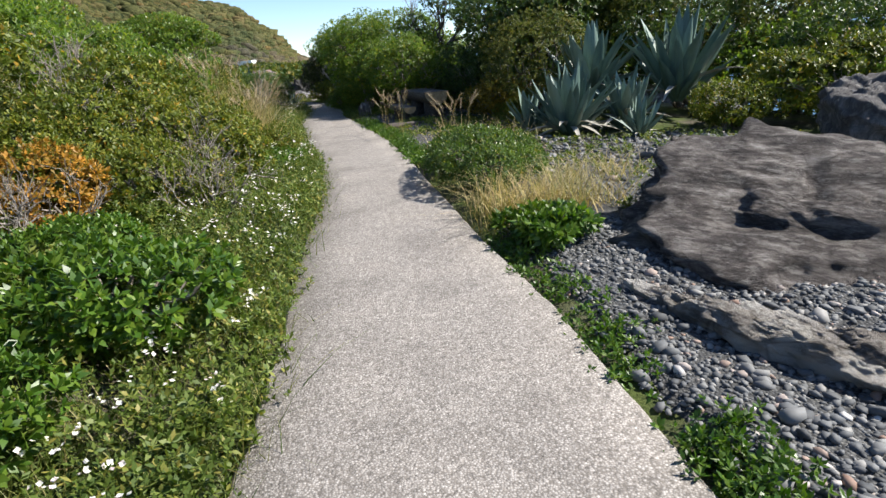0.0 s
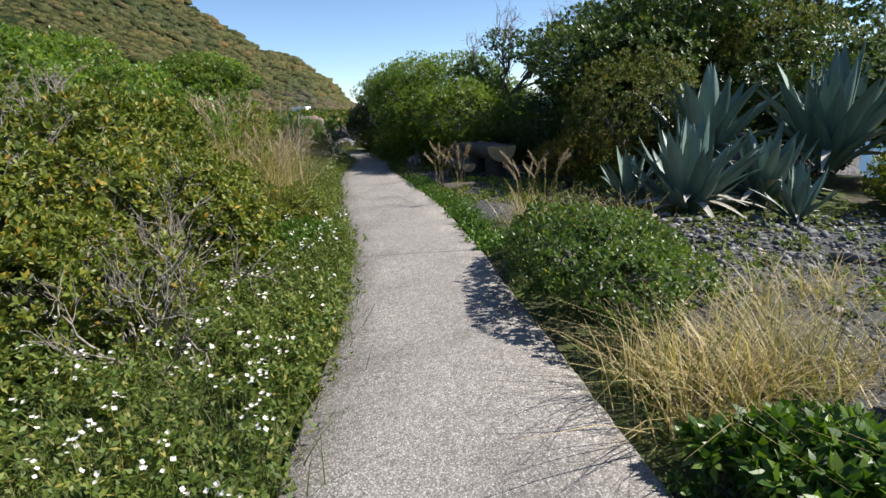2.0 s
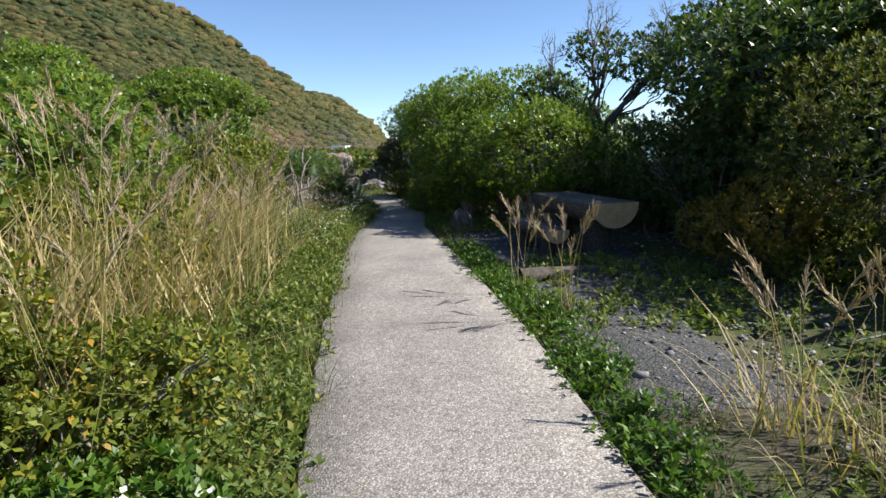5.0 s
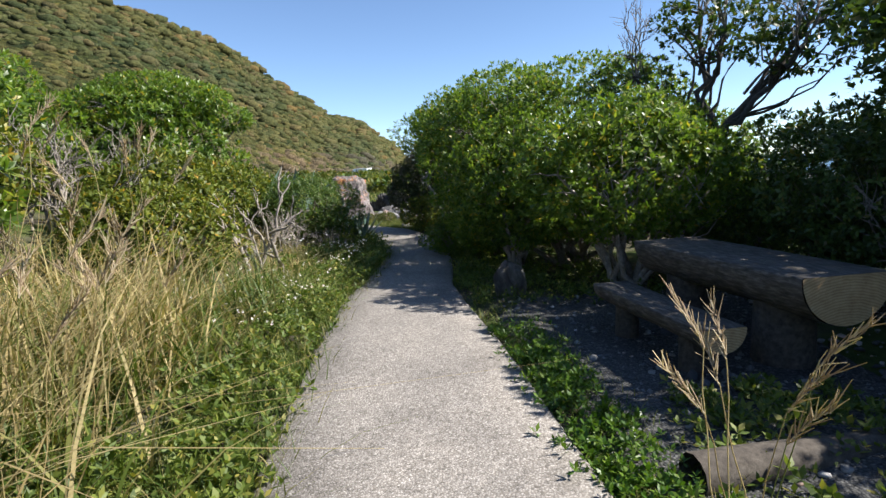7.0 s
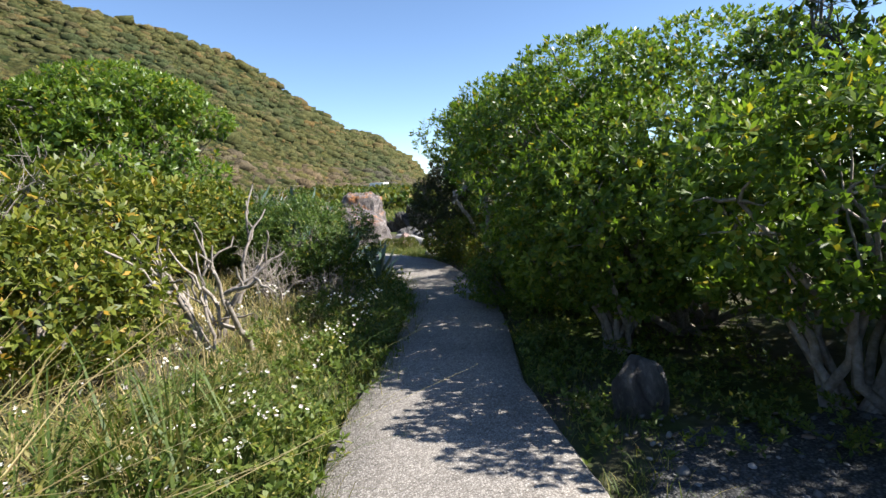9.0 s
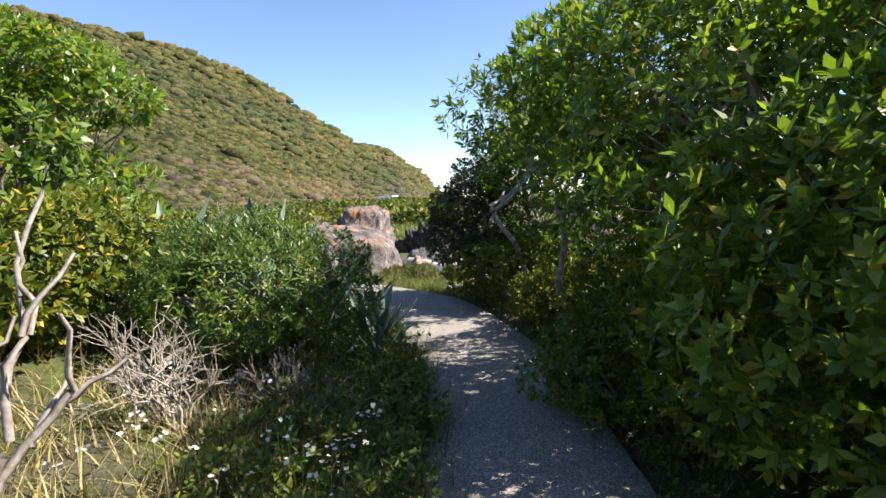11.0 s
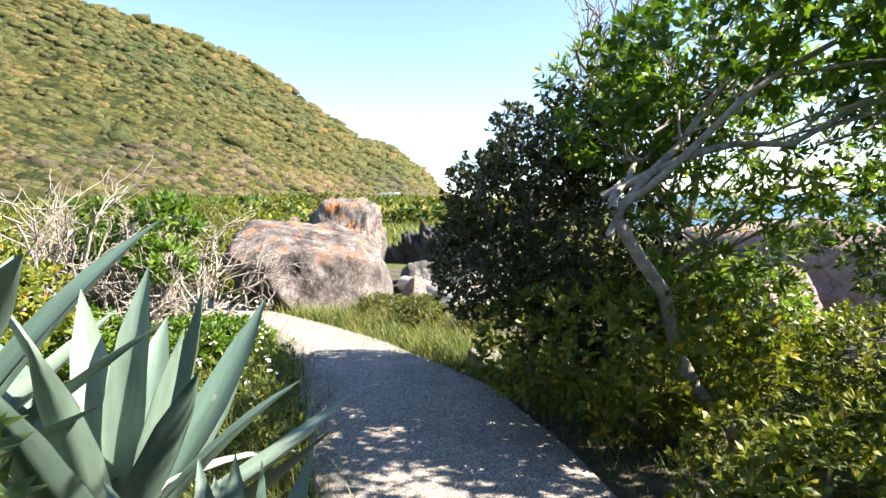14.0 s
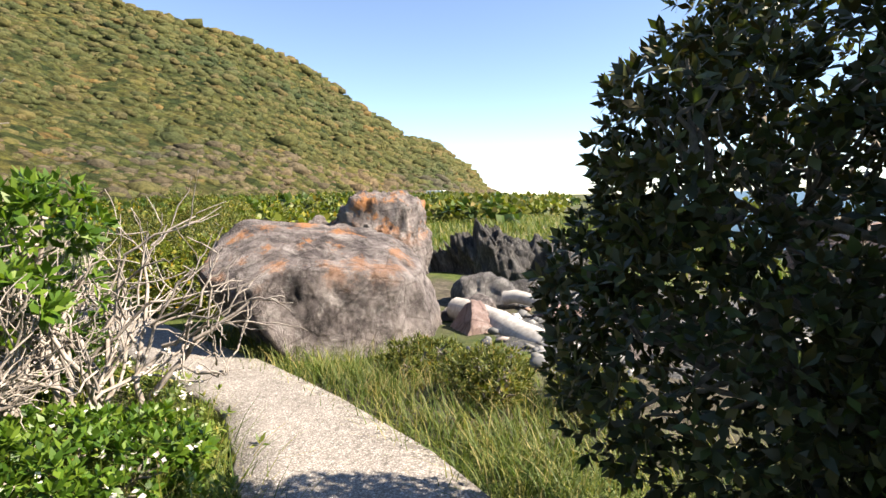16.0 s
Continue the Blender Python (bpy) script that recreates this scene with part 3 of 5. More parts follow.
hb, hu = np.arange(-84, -11.7, 0.16), np.linspace(-0.04, 1.25, 120)
gb, gu = np.meshgrid(hb, hu)
px, py, pz = headland(gb, gu)
pz = pz + crown_bumps(px, py, 6.0, 1.2)
cols = len(hb)
cell = (np.arange(len(hu) - 1)[:, None] * cols + np.arange(cols - 1)[None]).ravel()
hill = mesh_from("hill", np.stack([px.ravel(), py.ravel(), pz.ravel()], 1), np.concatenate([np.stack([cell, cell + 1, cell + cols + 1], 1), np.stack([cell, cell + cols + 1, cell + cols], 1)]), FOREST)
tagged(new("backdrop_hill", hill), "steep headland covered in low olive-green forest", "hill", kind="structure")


def crown_lumps(count, seed):
    """Uneven low-poly crowns for a far wood."""
    out = []
    for k in range(count):
        r = np.random.default_rng(seed + k)
        bm = bmesh.new()
        bmesh.ops.create_icosphere(bm, subdivisions=1, radius=1)
        bm.verts.ensure_lookup_table()
        v = np.array([q.co[:] for q in bm.verts])
        t = np.array([[q.index for q in f.verts] for f in bm.faces])
        bm.free()
        v = v * (1 + 0.3 * np.array([noise.noise(Vector(q * 2.2) + Vector((k * 7.1, 0, 0))) for q in v]))[:, None] + r.normal(0, 0.13, v.shape)
        v[:, 2] *= 0.62
        keep = (v[t][:, :, 2].max(1) > -0.35)
        out.append((v, t[keep]))
    return out


def wood(label, n, seed, mat, lo, hi, size):
    """Rounded crowns standing thickly over a stretch of the headland."""
    r = np.random.default_rng(seed)
    b = r.uniform(-62, -12.2, n)
    u = lo + (hi - lo) * r.random(n)
    x, y, z = headland(b, u)
    d = np.hypot(x - HUB[0], y - HUB[1])
    s = size * np.exp(r.normal(0, 0.38, n)) * np.clip(d / 260, 0.45, 1.2)
    axis = np.column_stack([r.normal(0, 0.15, (n, 2)), np.ones(n)])
    v, t = scattered(crown_lumps(4, seed), np.column_stack([x, y, z + s * 0.2]), axis, s, r)
    tagged(new("forest", mesh_from("forest", v, t, mat)), label, "trees", kind="stuff")


wood("olive-green wind-cropped trees covering the headland", 9500, 311, WOOD, 0.0, 1.04, 1.55)
wood("bare brownish trees at the foot of the headland", 2300, 312, WOOD_BARE, 0.0, 0.26, 1.7)

# ---- the path: cast slabs with open joints ----
path_root = tagged(new("pavement"), "pale exposed-aggregate concrete footpath with worn edges", "footpath", kind="structure")
ROWS_N = 160
lp, rp = resampled(LEFT, 0.02), resampled(RIGHT, 0.02)
li = lp[np.linspace(0, len(lp) - 1, ROWS_N * 3).astype(int)]
ri = rp[np.linspace(0, len(rp) - 1, ROWS_N * 3).astype(int)]


def slab(first, last, trim0, trim1):
    """One slab between two rows of the path, with rounded, slightly broken edges."""
    across = np.array([0, 0.004, 0.02, 0.25, 0.5, 0.75, 0.98, 0.996, 1])
    drop = np.array([-0.16, -0.022, 0, 0, 0.004, 0, 0, -0.022, -0.16])
    a, b = li[first:last + 1].copy(), ri[first:last + 1].copy()
    n = len(a)
    for e in (a, b):
        e[0, 1] += trim0
        e[-1, 1] -= trim1
    nib = np.array([[noise.noise(Vector((q[0] * 5, q[1] * 5, k * 9))) * (0.03, 0.01)[k] for q in (a if k == 0 else b)] for k in (0, 1)])
    d = (b - a) / np.linalg.norm(b - a, axis=1, keepdims=True)
    a, b = a + d * nib[0][:, None], b + d * nib[1][:, None]
    p = a[:, None, :] + (b - a)[:, None, :] * across[None, :, None]
    z = path_z(p[..., 1]) + drop[None] + np.vectorize(lambda x, y: 0.008 * noise.noise(Vector((x * 1.3, y * 1.3, 0))))(p[..., 0], p[..., 1])
    z[0, :] -= 0.01 if trim0 else 0
    z[-1, :] -= 0.01 if trim1 else 0
    v = np.concatenate([p, z[..., None]], 2).reshape(-1, 3)
    m = len(across)
    i = (np.arange(n - 1)[:, None] * m + np.arange(m - 1)[None]).ravel()
    t = np.concatenate([np.stack([i, i + 1, i + m + 1], 1), np.stack([i, i + m + 1, i + m], 1)])
    return part("slab", mesh_from("slab", v, t, CONCRETE), path_root)


def row_at(y):
    return int(np.argmin(np.abs((li[:, 1] + ri[:, 1]) / 2 - y)))


cuts = [0, row_at(8.2), len(li) - 1]
for a, b in zip(cuts, cuts[1:]):
    slab(a, b, 0.006 if a else 0.0, 0.006 if b < len(li) - 1 else 0.0)


# ---- rocks ----
def boulder_mesh(name, radii, seed, mat, planes=14, rough=0.12, cuts_at=(0.62, 1.0), sub=5, layers=0.0, faces=(), cell=(1, 1, 1), peaks=0.0):
    """A broken boulder: a ball cut by planes, random ones or given faces (normal, distance in metres), then weathered."""
    r = np.random.default_rng(seed)
    bm = bmesh.new()
    bmesh.ops.create_icosphere(bm, subdivisions=sub, radius=1)
    d = np.array([v.co[:] for v in bm.verts])
    tri = np.array([[v.index for v in f.verts] for f in bm.faces])
    bm.free()
    d /= np.linalg.norm(d, axis=1, keepdims=True)
    nrm = r.normal(0, 1, (planes, 3))
    nrm /= np.linalg.norm(nrm, axis=1, keepdims=True)
    h = r.uniform(*cuts_at, planes)
    q = np.maximum(d @ nrm.T, 1e-3)
    s = np.minimum((h[None] / q).min(1), 1.08)
    p = d * s[:, None]
    radii = np.array(radii)
    out = p * radii
    if faces:
        fn = np.array([f[0] for f in faces], float)
        fn /= np.linalg.norm(fn, axis=1, keepdims=True)
        q = np.maximum(d @ fn.T, 1e-3)
        out = d * (np.array([f[1] for f in faces])[None] / q).min(1)[:, None]
    scale = radii.mean()
    off = seed * 3.7
    for k in range(len(out)):
        w = Vector(out[k] / scale * 1.6) + Vector((off, 0, 0))
        f = noise.fractal(w, 0.9, 2.1, 6) * 0.6
        wc = Vector((w.x * cell[0], w.y * cell[1], w.z * cell[2]))
        c = noise.voronoi(wc * 1.5)[0]
        f += (c[1] - c[0]) * 0.55 - 0.15
        g = noise.voronoi(wc * 4.3)[0]
        f += (g[1] - g[0]) * 0.22 + noise.noise(w * 9) * 0.07
        lay = layers * math.sin((out[k][2] + 0.25 * out[k][0]) / scale * 30 + 4 * noise.noise(w * 1.3)) * (0.6 + noise.noise(w * 2.2)) if layers else 0
        out[k] += d[k] * scale * (rough * f + lay * 0.1)
        if peaks and out[k][2] > 0:
            out[k][2] *= 1 + peaks * (noise.noise(Vector((w.x * 2.6, w.y * 2.6, off))) + 0.5 * noise.noise(Vector((w.x * 6, w.y * 6, off))))
    return mesh_from(name, out, tri, mat)


def rock(name, label, x, y, z, radii, seed, mat, turn=0, tilt=(0, 0), category="rock", **k):
    ob = new(name, boulder_mesh(name, radii, seed, mat, **k))
    ob.matrix_world = pose(x, y, z, tilt[0], tilt[1], turn)
    return tagged(ob, label, category)


SLAB = [((0.02, -0.70, 0.71), 0.80), ((0.06, -0.30, 0.95), 0.37), ((-0.3, -0.45, 0.84), 0.72), ((-0.88, -0.25, 0.40), 1.22), ((-0.5, -0.8, 0.35), 1.12), ((1, 0, 0.15), 2.6), ((0, 1, 0.35), 1.25), ((-0.6, 0.7, 0.4), 1.4), ((0, 0, -1), 0.4), ((0.05, -0.92, 0.38), 0.98)]
rock("shore_rock", "large dark layered rock outcrop with pale weathered crest", 2.72, 3.65, -0.07, (2.0, 1.1, 0.7), 11, ROCK_DARK, -41, (0, 0), sub=6, rough=0.16, layers=0.9, faces=SLAB, cell=(0.8, 1.5, 1.5))
rock("rock_ledge", "low white-streaked rock ledge among the pebbles", 1.62, 2.35, -0.03, (0.9, 0.14, 0.13), 12, ROCK_WHITE, -60, (0, 0), rough=0.3, layers=0.4, sub=6)
rock("rock_ledge", "low dark rock ledge beside the shore rock", 2.25, 1.95, -0.05, (0.95, 0.17, 0.12), 13, ROCK_WHITE, -55, (0, 0), rough=0.3, layers=0.4, sub=6)
rock("shore_rock", "grey folded rock beside the shrubs", 6.2, 7.2, 0.05, (1.3, 0.9, 0.68), 14, ROCK_GREY, 10, (0, 20), rough=0.22, layers=0.3, sub=6)
BLOCK = [((0.12, -0.26, 0.96), 0.36), ((0.06, -0.96, 0.24), 0.58), ((-0.55, -0.80, 0.16), 0.80), ((-0.74, -0.30, -0.50), 0.70), ((-0.88, -0.15, 0.38), 0.98), ((0.94, -0.25, 0.22), 0.95), ((0.55, -0.80, 0.05), 0.80), ((0.55, -0.25, 0.79), 0.62), ((0.0, 1.0, 0.2), 0.85), ((-0.5, 0.8, 0.1), 1.0), ((0.5, 0.8, 0.2), 1.0), ((-0.30, -0.40, 0.87), 0.50), ((0, 0, -1), 0.7), ((0.35, -0.9, 0.1), 0.70)]
rock("boulder", "pale pinkish angular boulder with orange lichen beside the path", -8.0, 27.3, 0.44, (1.1, 0.8, 0.6), 25, ROCK_PALE, 30, (0, 0), sub=6, rough=0.10, faces=BLOCK, cell=(1.6, 1.6, 1.6))
TOWER = [((0, -0.15, 1), 0.92), ((-0.75, -0.2, 0.62), 0.86), ((0.2, -0.97, 0.1), 0.55), ((-0.5, -0.85, 0.1), 0.66), ((0.95, -0.2, 0.12), 0.72), ((-0.98, 0, 0.1), 0.95), ((0, 1, 0), 0.7), ((0.6, 0.75, 0.1), 0.8), ((0, 0, -1), 1.0), ((0.6, -0.2, 0.8), 0.98)]
rock("crag", "tall fissured pale crag behind the boulder", -9.15, 31.3, 0.36, (0.9, 0.7, 0.95), 22, ROCK_PALE, 14, (0, 0), sub=6, rough=0.26, faces=TOWER, cell=(1.7, 1.7, 0.4))
rock("crag", "pale knob of rock beside the tall crag", -10.6, 31.6, 0.35, (0.5, 0.4, 0.6), 21, ROCK_PALE, 40, (0, 0), rough=0.25, cell=(1.6, 1.6, 0.5))
rock("crag", "dark jagged rock fin standing on the shore", -7.65, 32.3, -0.05, (0.95, 0.5, 0.85), 23, ROCK_FIN, 5, (0, -14), rough=0.34, layers=0.1, sub=6, cell=(2.2, 2.2, 0.4), peaks=0.55)
rock("crag", "dark jagged rock fin beside a larger one", -6.5, 32.8, -0.1, (0.7, 0.45, 0.6), 26, ROCK_FIN, 15, (0, -10), rough=0.34, cell=(2.2, 2.2, 0.4), peaks=0.5)
rock("rock", "rounded pinkish rock at the foot of the boulder", -6.62, 27.9, -0.18, (0.33, 0.4, 0.42), 24, ROCK_PINK, 20)
rock("rock", "small broken rock at the foot of the boulder", -6.35, 27.35, -0.25, (0.25, 0.2, 0.17), 27, ROCK_PALE, 50)
for n, (x, y, q) in enumerate(((-6.05, 27.75, 0.3), (-5.45, 27.7, 0.36), (-6.95, 28.75, 0.42), (-5.95, 29.0, 0.4), (-6.45, 27.1, 0.18), (-5.05, 27.2, 0.34), (-6.1, 26.75, 0.16), (-7.0, 29.7, 0.5))):
    rock("rock", "broken shore rock lying around the driftwood", x, y, -0.12, (q, q * 0.75, q * 0.7), 60 + n, (ROCK_PINK, ROCK_GREY, ROCK_PALE)[n % 3], 47 * n, rough=0.2)
rock("rock", "low grey rock on the shore", -5.6, 29.5, -0.4, (0.9, 0.6, 0.45), 28, ROCK_GREY, 30)
rock("rock", "low pale rock on the shore", -4.6, 28.2, -0.4, (0.7, 0.6, 0.4), 29, ROCK_PINK, 80)
rock("rock", "grey rock among the shore pebbles", -5.7, 28.1, -0.25, (0.4, 0.3, 0.3), 32, ROCK_GREY, 60)
rock("rock", "dark low rock beyond the driftwood", -6.3, 30.4, -0.3, (0.8, 0.5, 0.45), 33, ROCK_FIN, 20)
rock("rock", "pinkish shore rock behind the trees", -2.3, 27.6, -0.2, (1.1, 0.8, 0.7), 34, ROCK_PINK, 40)
rock("rock", "pinkish shore rock behind the trees", 0.2, 26.4, -0.2, (1.3, 0.9, 0.9), 35, ROCK_PINK, 70)
rock("rock", "grey shore rock behind the trees", 1.8, 24.4, -0.3, (1.2, 1.0, 0.9), 36, ROCK_GREY, 10)
rock("shore_rock", "broad pinkish-grey rock outcrop along the shore", 0.8, 32.5, -0.5, (3.6, 1.5, 1.55), 38, ROCK_PINK, 10, rough=0.26, cell=(1, 1, 2.2))
rock("shore_rock", "broad grey rock outcrop along the shore", 5.2, 29.5, -0.8, (3.2, 1.6, 1.7), 39, ROCK_GREY, -20, rough=0.26, cell=(1, 1, 2.2))
rock("shore_rock", "grey rock outcrop behind the thicket", 4.2, 25.2, -0.7, (2.0, 1.3, 1.5), 40, ROCK_GREY, 30, rough=0.24)
rock("shore_rock", "grey rock outcrop behind the shrubs", 9.5, 22.0, -1.8, (3.2, 2.0, 2.3), 42, ROCK_GREY, 70, rough=0.24)
rock("rock", "pale stone at the grassy path edge", -5.25, 24.75, 0.02, (0.14, 0.1, 0.1), 37, ROCK_WHITE, 10)
rock("standing_stone", "grey pointed stone standing beside the path", -2.12, 16.55, 0.10, (0.19, 0.14, 0.27), 31, ROCK_GREY, 25, (0, -8), rough=0.1)


# ---- agaves ----
def agave_leaf(name, length, width, bend, mat):
    """A thick channelled leaf with a pointed tip, along +y."""
    n, m = 9, 5
    u = np.linspace(0, 1, n)
    prof = np.interp(u, [0, 0.12, 0.45, 0.75, 0.93, 1], [0.62, 0.6, 1.0, 0.72, 0.26, 0.02]) * width / 2
    a = np.linspace(-1, 1, m)
    up = bend * length * u ** 2.2
    top = np.stack([prof[:, None] * a, np.repeat((u * length)[:, None], m, 1), up[:, None] + 0.33 * prof[:, None] * np.abs(a) ** 1.6], 2)
    thick = np.interp(u, [0, 0.3, 1], [0.05, 0.03, 0.003])[:, None] * (1 - 0.85 * np.abs(a) ** 2)
    low = top.copy()
    low[..., 2] -= thick
    v = np.concatenate([top.reshape(-1, 3), low.reshape(-1, 3)])
    i = (np.arange(n - 1)[:, None] * m + np.arange(m - 1)[None]).ravel()
    t = np.concatenate([np.stack([i, i + 1, i + m + 1], 1), np.stack([i, i + m + 1, i + m], 1)])
    return mesh_from(name, v, np.concatenate([t, t[:, ::-1] + n * m]), mat)


AGAVE_LEAVES = [agave_leaf("leaf", 1.0, 0.175, b, AGAVE) for b in (0.16, 0.02, -0.14, 0.08)]
DRY_LEAVES = [agave_leaf("withered_leaf", 1.0, 0.12, b, AGAVE_DRY) for b in (-0.5, -0.75)]


def agave(label, x, y, size, seed, leaves=26, dry=7, spread_at=1.0, z=None, group="agaves", flare=70):
    """A rosette of stiff upright leaves, with withered ones drooping round its foot."""
    r = np.random.default_rng(seed)
    top = thing("agave", x, y, float(ground_z(x, y)) - 0.02 if z is None else z, label, "agave", group)
    for i in range(leaves):
        u = i / (leaves - 1)
        el = 86 - flare * spread_at * u ** 0.75 + r.uniform(-6, 6)
        s = size * r.uniform(0.78, 1.08) * (1.0 if u < 0.75 else 0.8)
        ob = part("leaf", AGAVE_LEAVES[r.integers(4)], top)
        ob.matrix_local = pose(0, 0, 0.05, 0, 0, i * 137.5 + r.uniform(-9, 9)) @ Matrix.Translation((0, 0.03 * size, 0)) @ pose(0, 0, 0, el, 0, 0) @ Matrix.Diagonal((s * r.uniform(0.85, 1.1), s, s, 1))
    for i in range(dry):
        s = size * r.uniform(0.55, 0.85)
        ob = part("withered_leaf", DRY_LEAVES[i % 2], top, "pale withered drooping leaf")
        ob.matrix_local = pose(0, 0, 0.10 * size, 0, 0, i * 360 / dry + r.uniform(-20, 20)) @ pose(0, 0, 0, r.uniform(18, 48), 0, 0) @ Matrix.Diagonal((s, s, s, 1))
    return top


agave("large grey-green agave with withered leaves at its foot", 2.36, 10.0, 1.22, 41, 46, 15, flare=62)
agave("tall grey-green agave behind another agave", 3.3, 12.0, 1.5, 42, 36, 7, z=0.4, flare=58)
agave("tall grey-green agave beside dark shrubs", 4.85, 11.3, 1.7, 43, 40, 7, z=0.25, flare=56)
agave("mid-sized grey-green agave between larger ones", 3.55, 10.5, 1.1, 44, 28, 8, flare=60)
agave("small grey-green agave in front of larger ones", 3.42, 9.35, 0.72, 45, 20, 5, flare=60)
agave("small grey-green agave at the foot of a larger one", 1.75, 10.6, 0.8, 51, 22, 6, flare=60)
agave("grey-green agave behind a rounded bush", -7.35, 21.0, 1.25, 46, 24, 4, z=0.35)
agave("grey-green agave behind a rounded bush", -6.85, 21.7, 1.3, 47, 18, 2, z=0.25)
agave("sprawling pale agave with bent leaves beside the path", -6.2, 21.95, 1.1, 48, 26, 8, 1.1, flare=76)
agave("low dark agave at the edge of the path", -5.42, 21.45, 0.66, 49, 26, 4, flare=66)
agave("low dark agave at the edge of the path", -5.15, 20.9, 0.42, 50, 12, 2, flare=60)


# ---- log table and bench ----
def half_log(name, label, a, b, width, top, depth, category, supports):
    """A split log with a flat top, sawn ends and two log feet."""
    a, b = Vector(a), Vector(b)
    length = (b - a).length
    ang = math.degrees(math.atan2(-(b - a).x, (b - a).y))
    root = thing(name, a.x, a.y, 0, label, category)
    root.matrix_world = pose(a.x, a.y, float(ground_z(a.x, a.y)), 0, 0, ang)
    n = 15
    th = np.linspace(0, np.pi, n)
    prof = np.stack([np.cos(th) * width / 2, -np.sin(th) * depth], 1)
    prof = np.concatenate([prof[:1] * [0.97, 1] + [0, 0.012], prof, prof[-1:] * [0.97, 1] + [0, 0.012]])
    steps = np.linspace(0, length, 24)
    v = []
    for s in steps:
        for px_, pz in prof:
            w = 1 + 0.05 * noise.noise(Vector((px_ * 6, s * 2, pz * 6)))
            v.append((px_ * w, s, top + pz * w))
    m = len(prof)
    t = []
    for i in range(len(steps) - 1):
        for j in range(m):
            k = (j + 1) % m
            t += [(i * m + j, (i + 1) * m + k, i * m + k), (i * m + j, (i + 1) * m + j, (i + 1) * m + k)]
    part("plank", mesh_from("plank", v, t, WEATHERED, smooth=False), root)
    for s, flip in ((-0.003, False), (length + 0.003, True)):
        ring = [(p[0] * 0.985, s, top + p[1] * 0.985) for p in prof]
        c = [(0, s, top - depth * 0.4)]
        tt = [(j, (j + 1) % m, m) if not flip else ((j + 1) % m, j, m) for j in range(m)]
        part("sawn_end", mesh_from("sawn_end", ring + c, tt, LOG_END, smooth=False), root, "ochre sawn log end")
    for s in supports:
        pts = [(0, s * length, -0.15), (0, s * length, top - depth * 0.75)]
        vv, tt = tubes([(pts, (width * 0.32, width * 0.3))], 14)
        part("foot", mesh_from("foot", vv, tt, BARK_DARK), root)
    return root


half_log("log_table", "dark weathered split-log table with ochre sawn end", (0.02, 13.9), (-0.62, 15.75), 0.62, 0.68, 0.30, "table", (0.25, 0.8))
half_log("log_bench", "weathered split-log bench beside the table", (-0.66, 13.88), (-1.16, 15.35), 0.31, 0.345, 0.15, "bench", (0.2, 0.8))
vv, tt = tubes([limb((-1.15, 12.75, 0.03), (0.3, 13.3, 0.03), 0.10, 0.085, np.random.default_rng(3), 0.05, 9)], 12)
tagged(new("fallen_log", mesh_from("fallen_log", vv, tt, BARK_DARK)), "low dark log lying on the gravel", "log")
r = np.random.default_rng(5)
vv, tt = tubes([limb((-7.0, 28.5, 0.05), (-5.5, 26.9, -0.10), 0.13, 0.17, r, 0.05, 12)], 12)
tagged(new("driftwood_log", mesh_from("driftwood_log", vv, tt, DRIFT)), "bleached driftwood log lying on shore rocks", "driftwood")
vv, tt = tubes([limb((-6.6, 29.2, 0.05), (-5.3, 28.9, 0.12), 0.08, 0.05, r, 0.1, 10)], 10)
tagged(new("driftwood_log", mesh_from("driftwood_log", vv, tt, DRIFT)), "crooked bleached driftwood limb on shore rocks", "driftwood")

# ---- shrubs on the landward bank ----
zg = lambda x, y: float(ground_z(x, y))
BANK = "shrubs on the bank"
lime_a = shrub("shrub", "dense yellowish-green shrub on the bank", -5.2, 9.2, zg(-5.2, 9.2), 1.35, 1.3, 1.5, "tobira", LIME, 1250, 101, 10, group=BANK, size=1.12)
lime_b = shrub("shrub", "dense yellowish-green shrub on the bank", -3.2, 7.3, zg(-3.2, 7.3), 0.95, 0.95, 1.0, "small", LIME, 1450, 102, 9, group=BANK, size=1.12)
tob_a = shrub("shrub", "leathery-leaved green shrub on the bank", -6.4, 12.6, zg(-6.4, 12.6), 1.5, 1.4, 1.7, "tobira", TOBIRA, 1350, 103, 11, group=BANK, size=1.12)
olive_a = shrub("shrub", "olive fine-leaved shrub on the bank", -6.0, 6.0, zg(-6.0, 6.0), 1.4, 1.3, 1.5, "fine", OLIVE, 1700, 104, 9, group=BANK, size=1.4)
fresh_a = shrub("shrub", "bright fresh-green leafy shrub beside the path", -2.05, 2.75, zg(-2.05, 2.75), 0.72, 0.8, 0.6, "tobira", BRIGHT, 800, 105, 12, group="bright shrubs", size=0.85)
orange_a = shrub("shrub", "orange-tinged low shrub on the bank", -3.55, 4.6, zg(-3.55, 4.6), 0.75, 0.7, 0.85, "small", ORANGE, 900, 106, 7)


def bare_shrub(name, label, x, y, h, n, seed, mat=BARK, depth=3, spread_=0.55, thick=0.016, group="bare shrubs", way=(0, 0, 1)):
    """A leafless shrub of forking grey twigs."""
    r = np.random.default_rng(seed)
    top = thing(name, x, y, zg(x, y), label, "bare shrub", group)
    for i in range(n):
        w = np.array(way) + np.array([r.normal(0, 0.6), r.normal(0, 0.6), r.uniform(0.3, 0.9)])
        v, t = tubes(branching(np.array([r.normal(0, 0.12), r.normal(0, 0.12), -0.03]), w, h * 0.42, thick, depth, r, spread_), 4)
        part("branch", mesh_from("branch", v, t, mat), top)
    return top


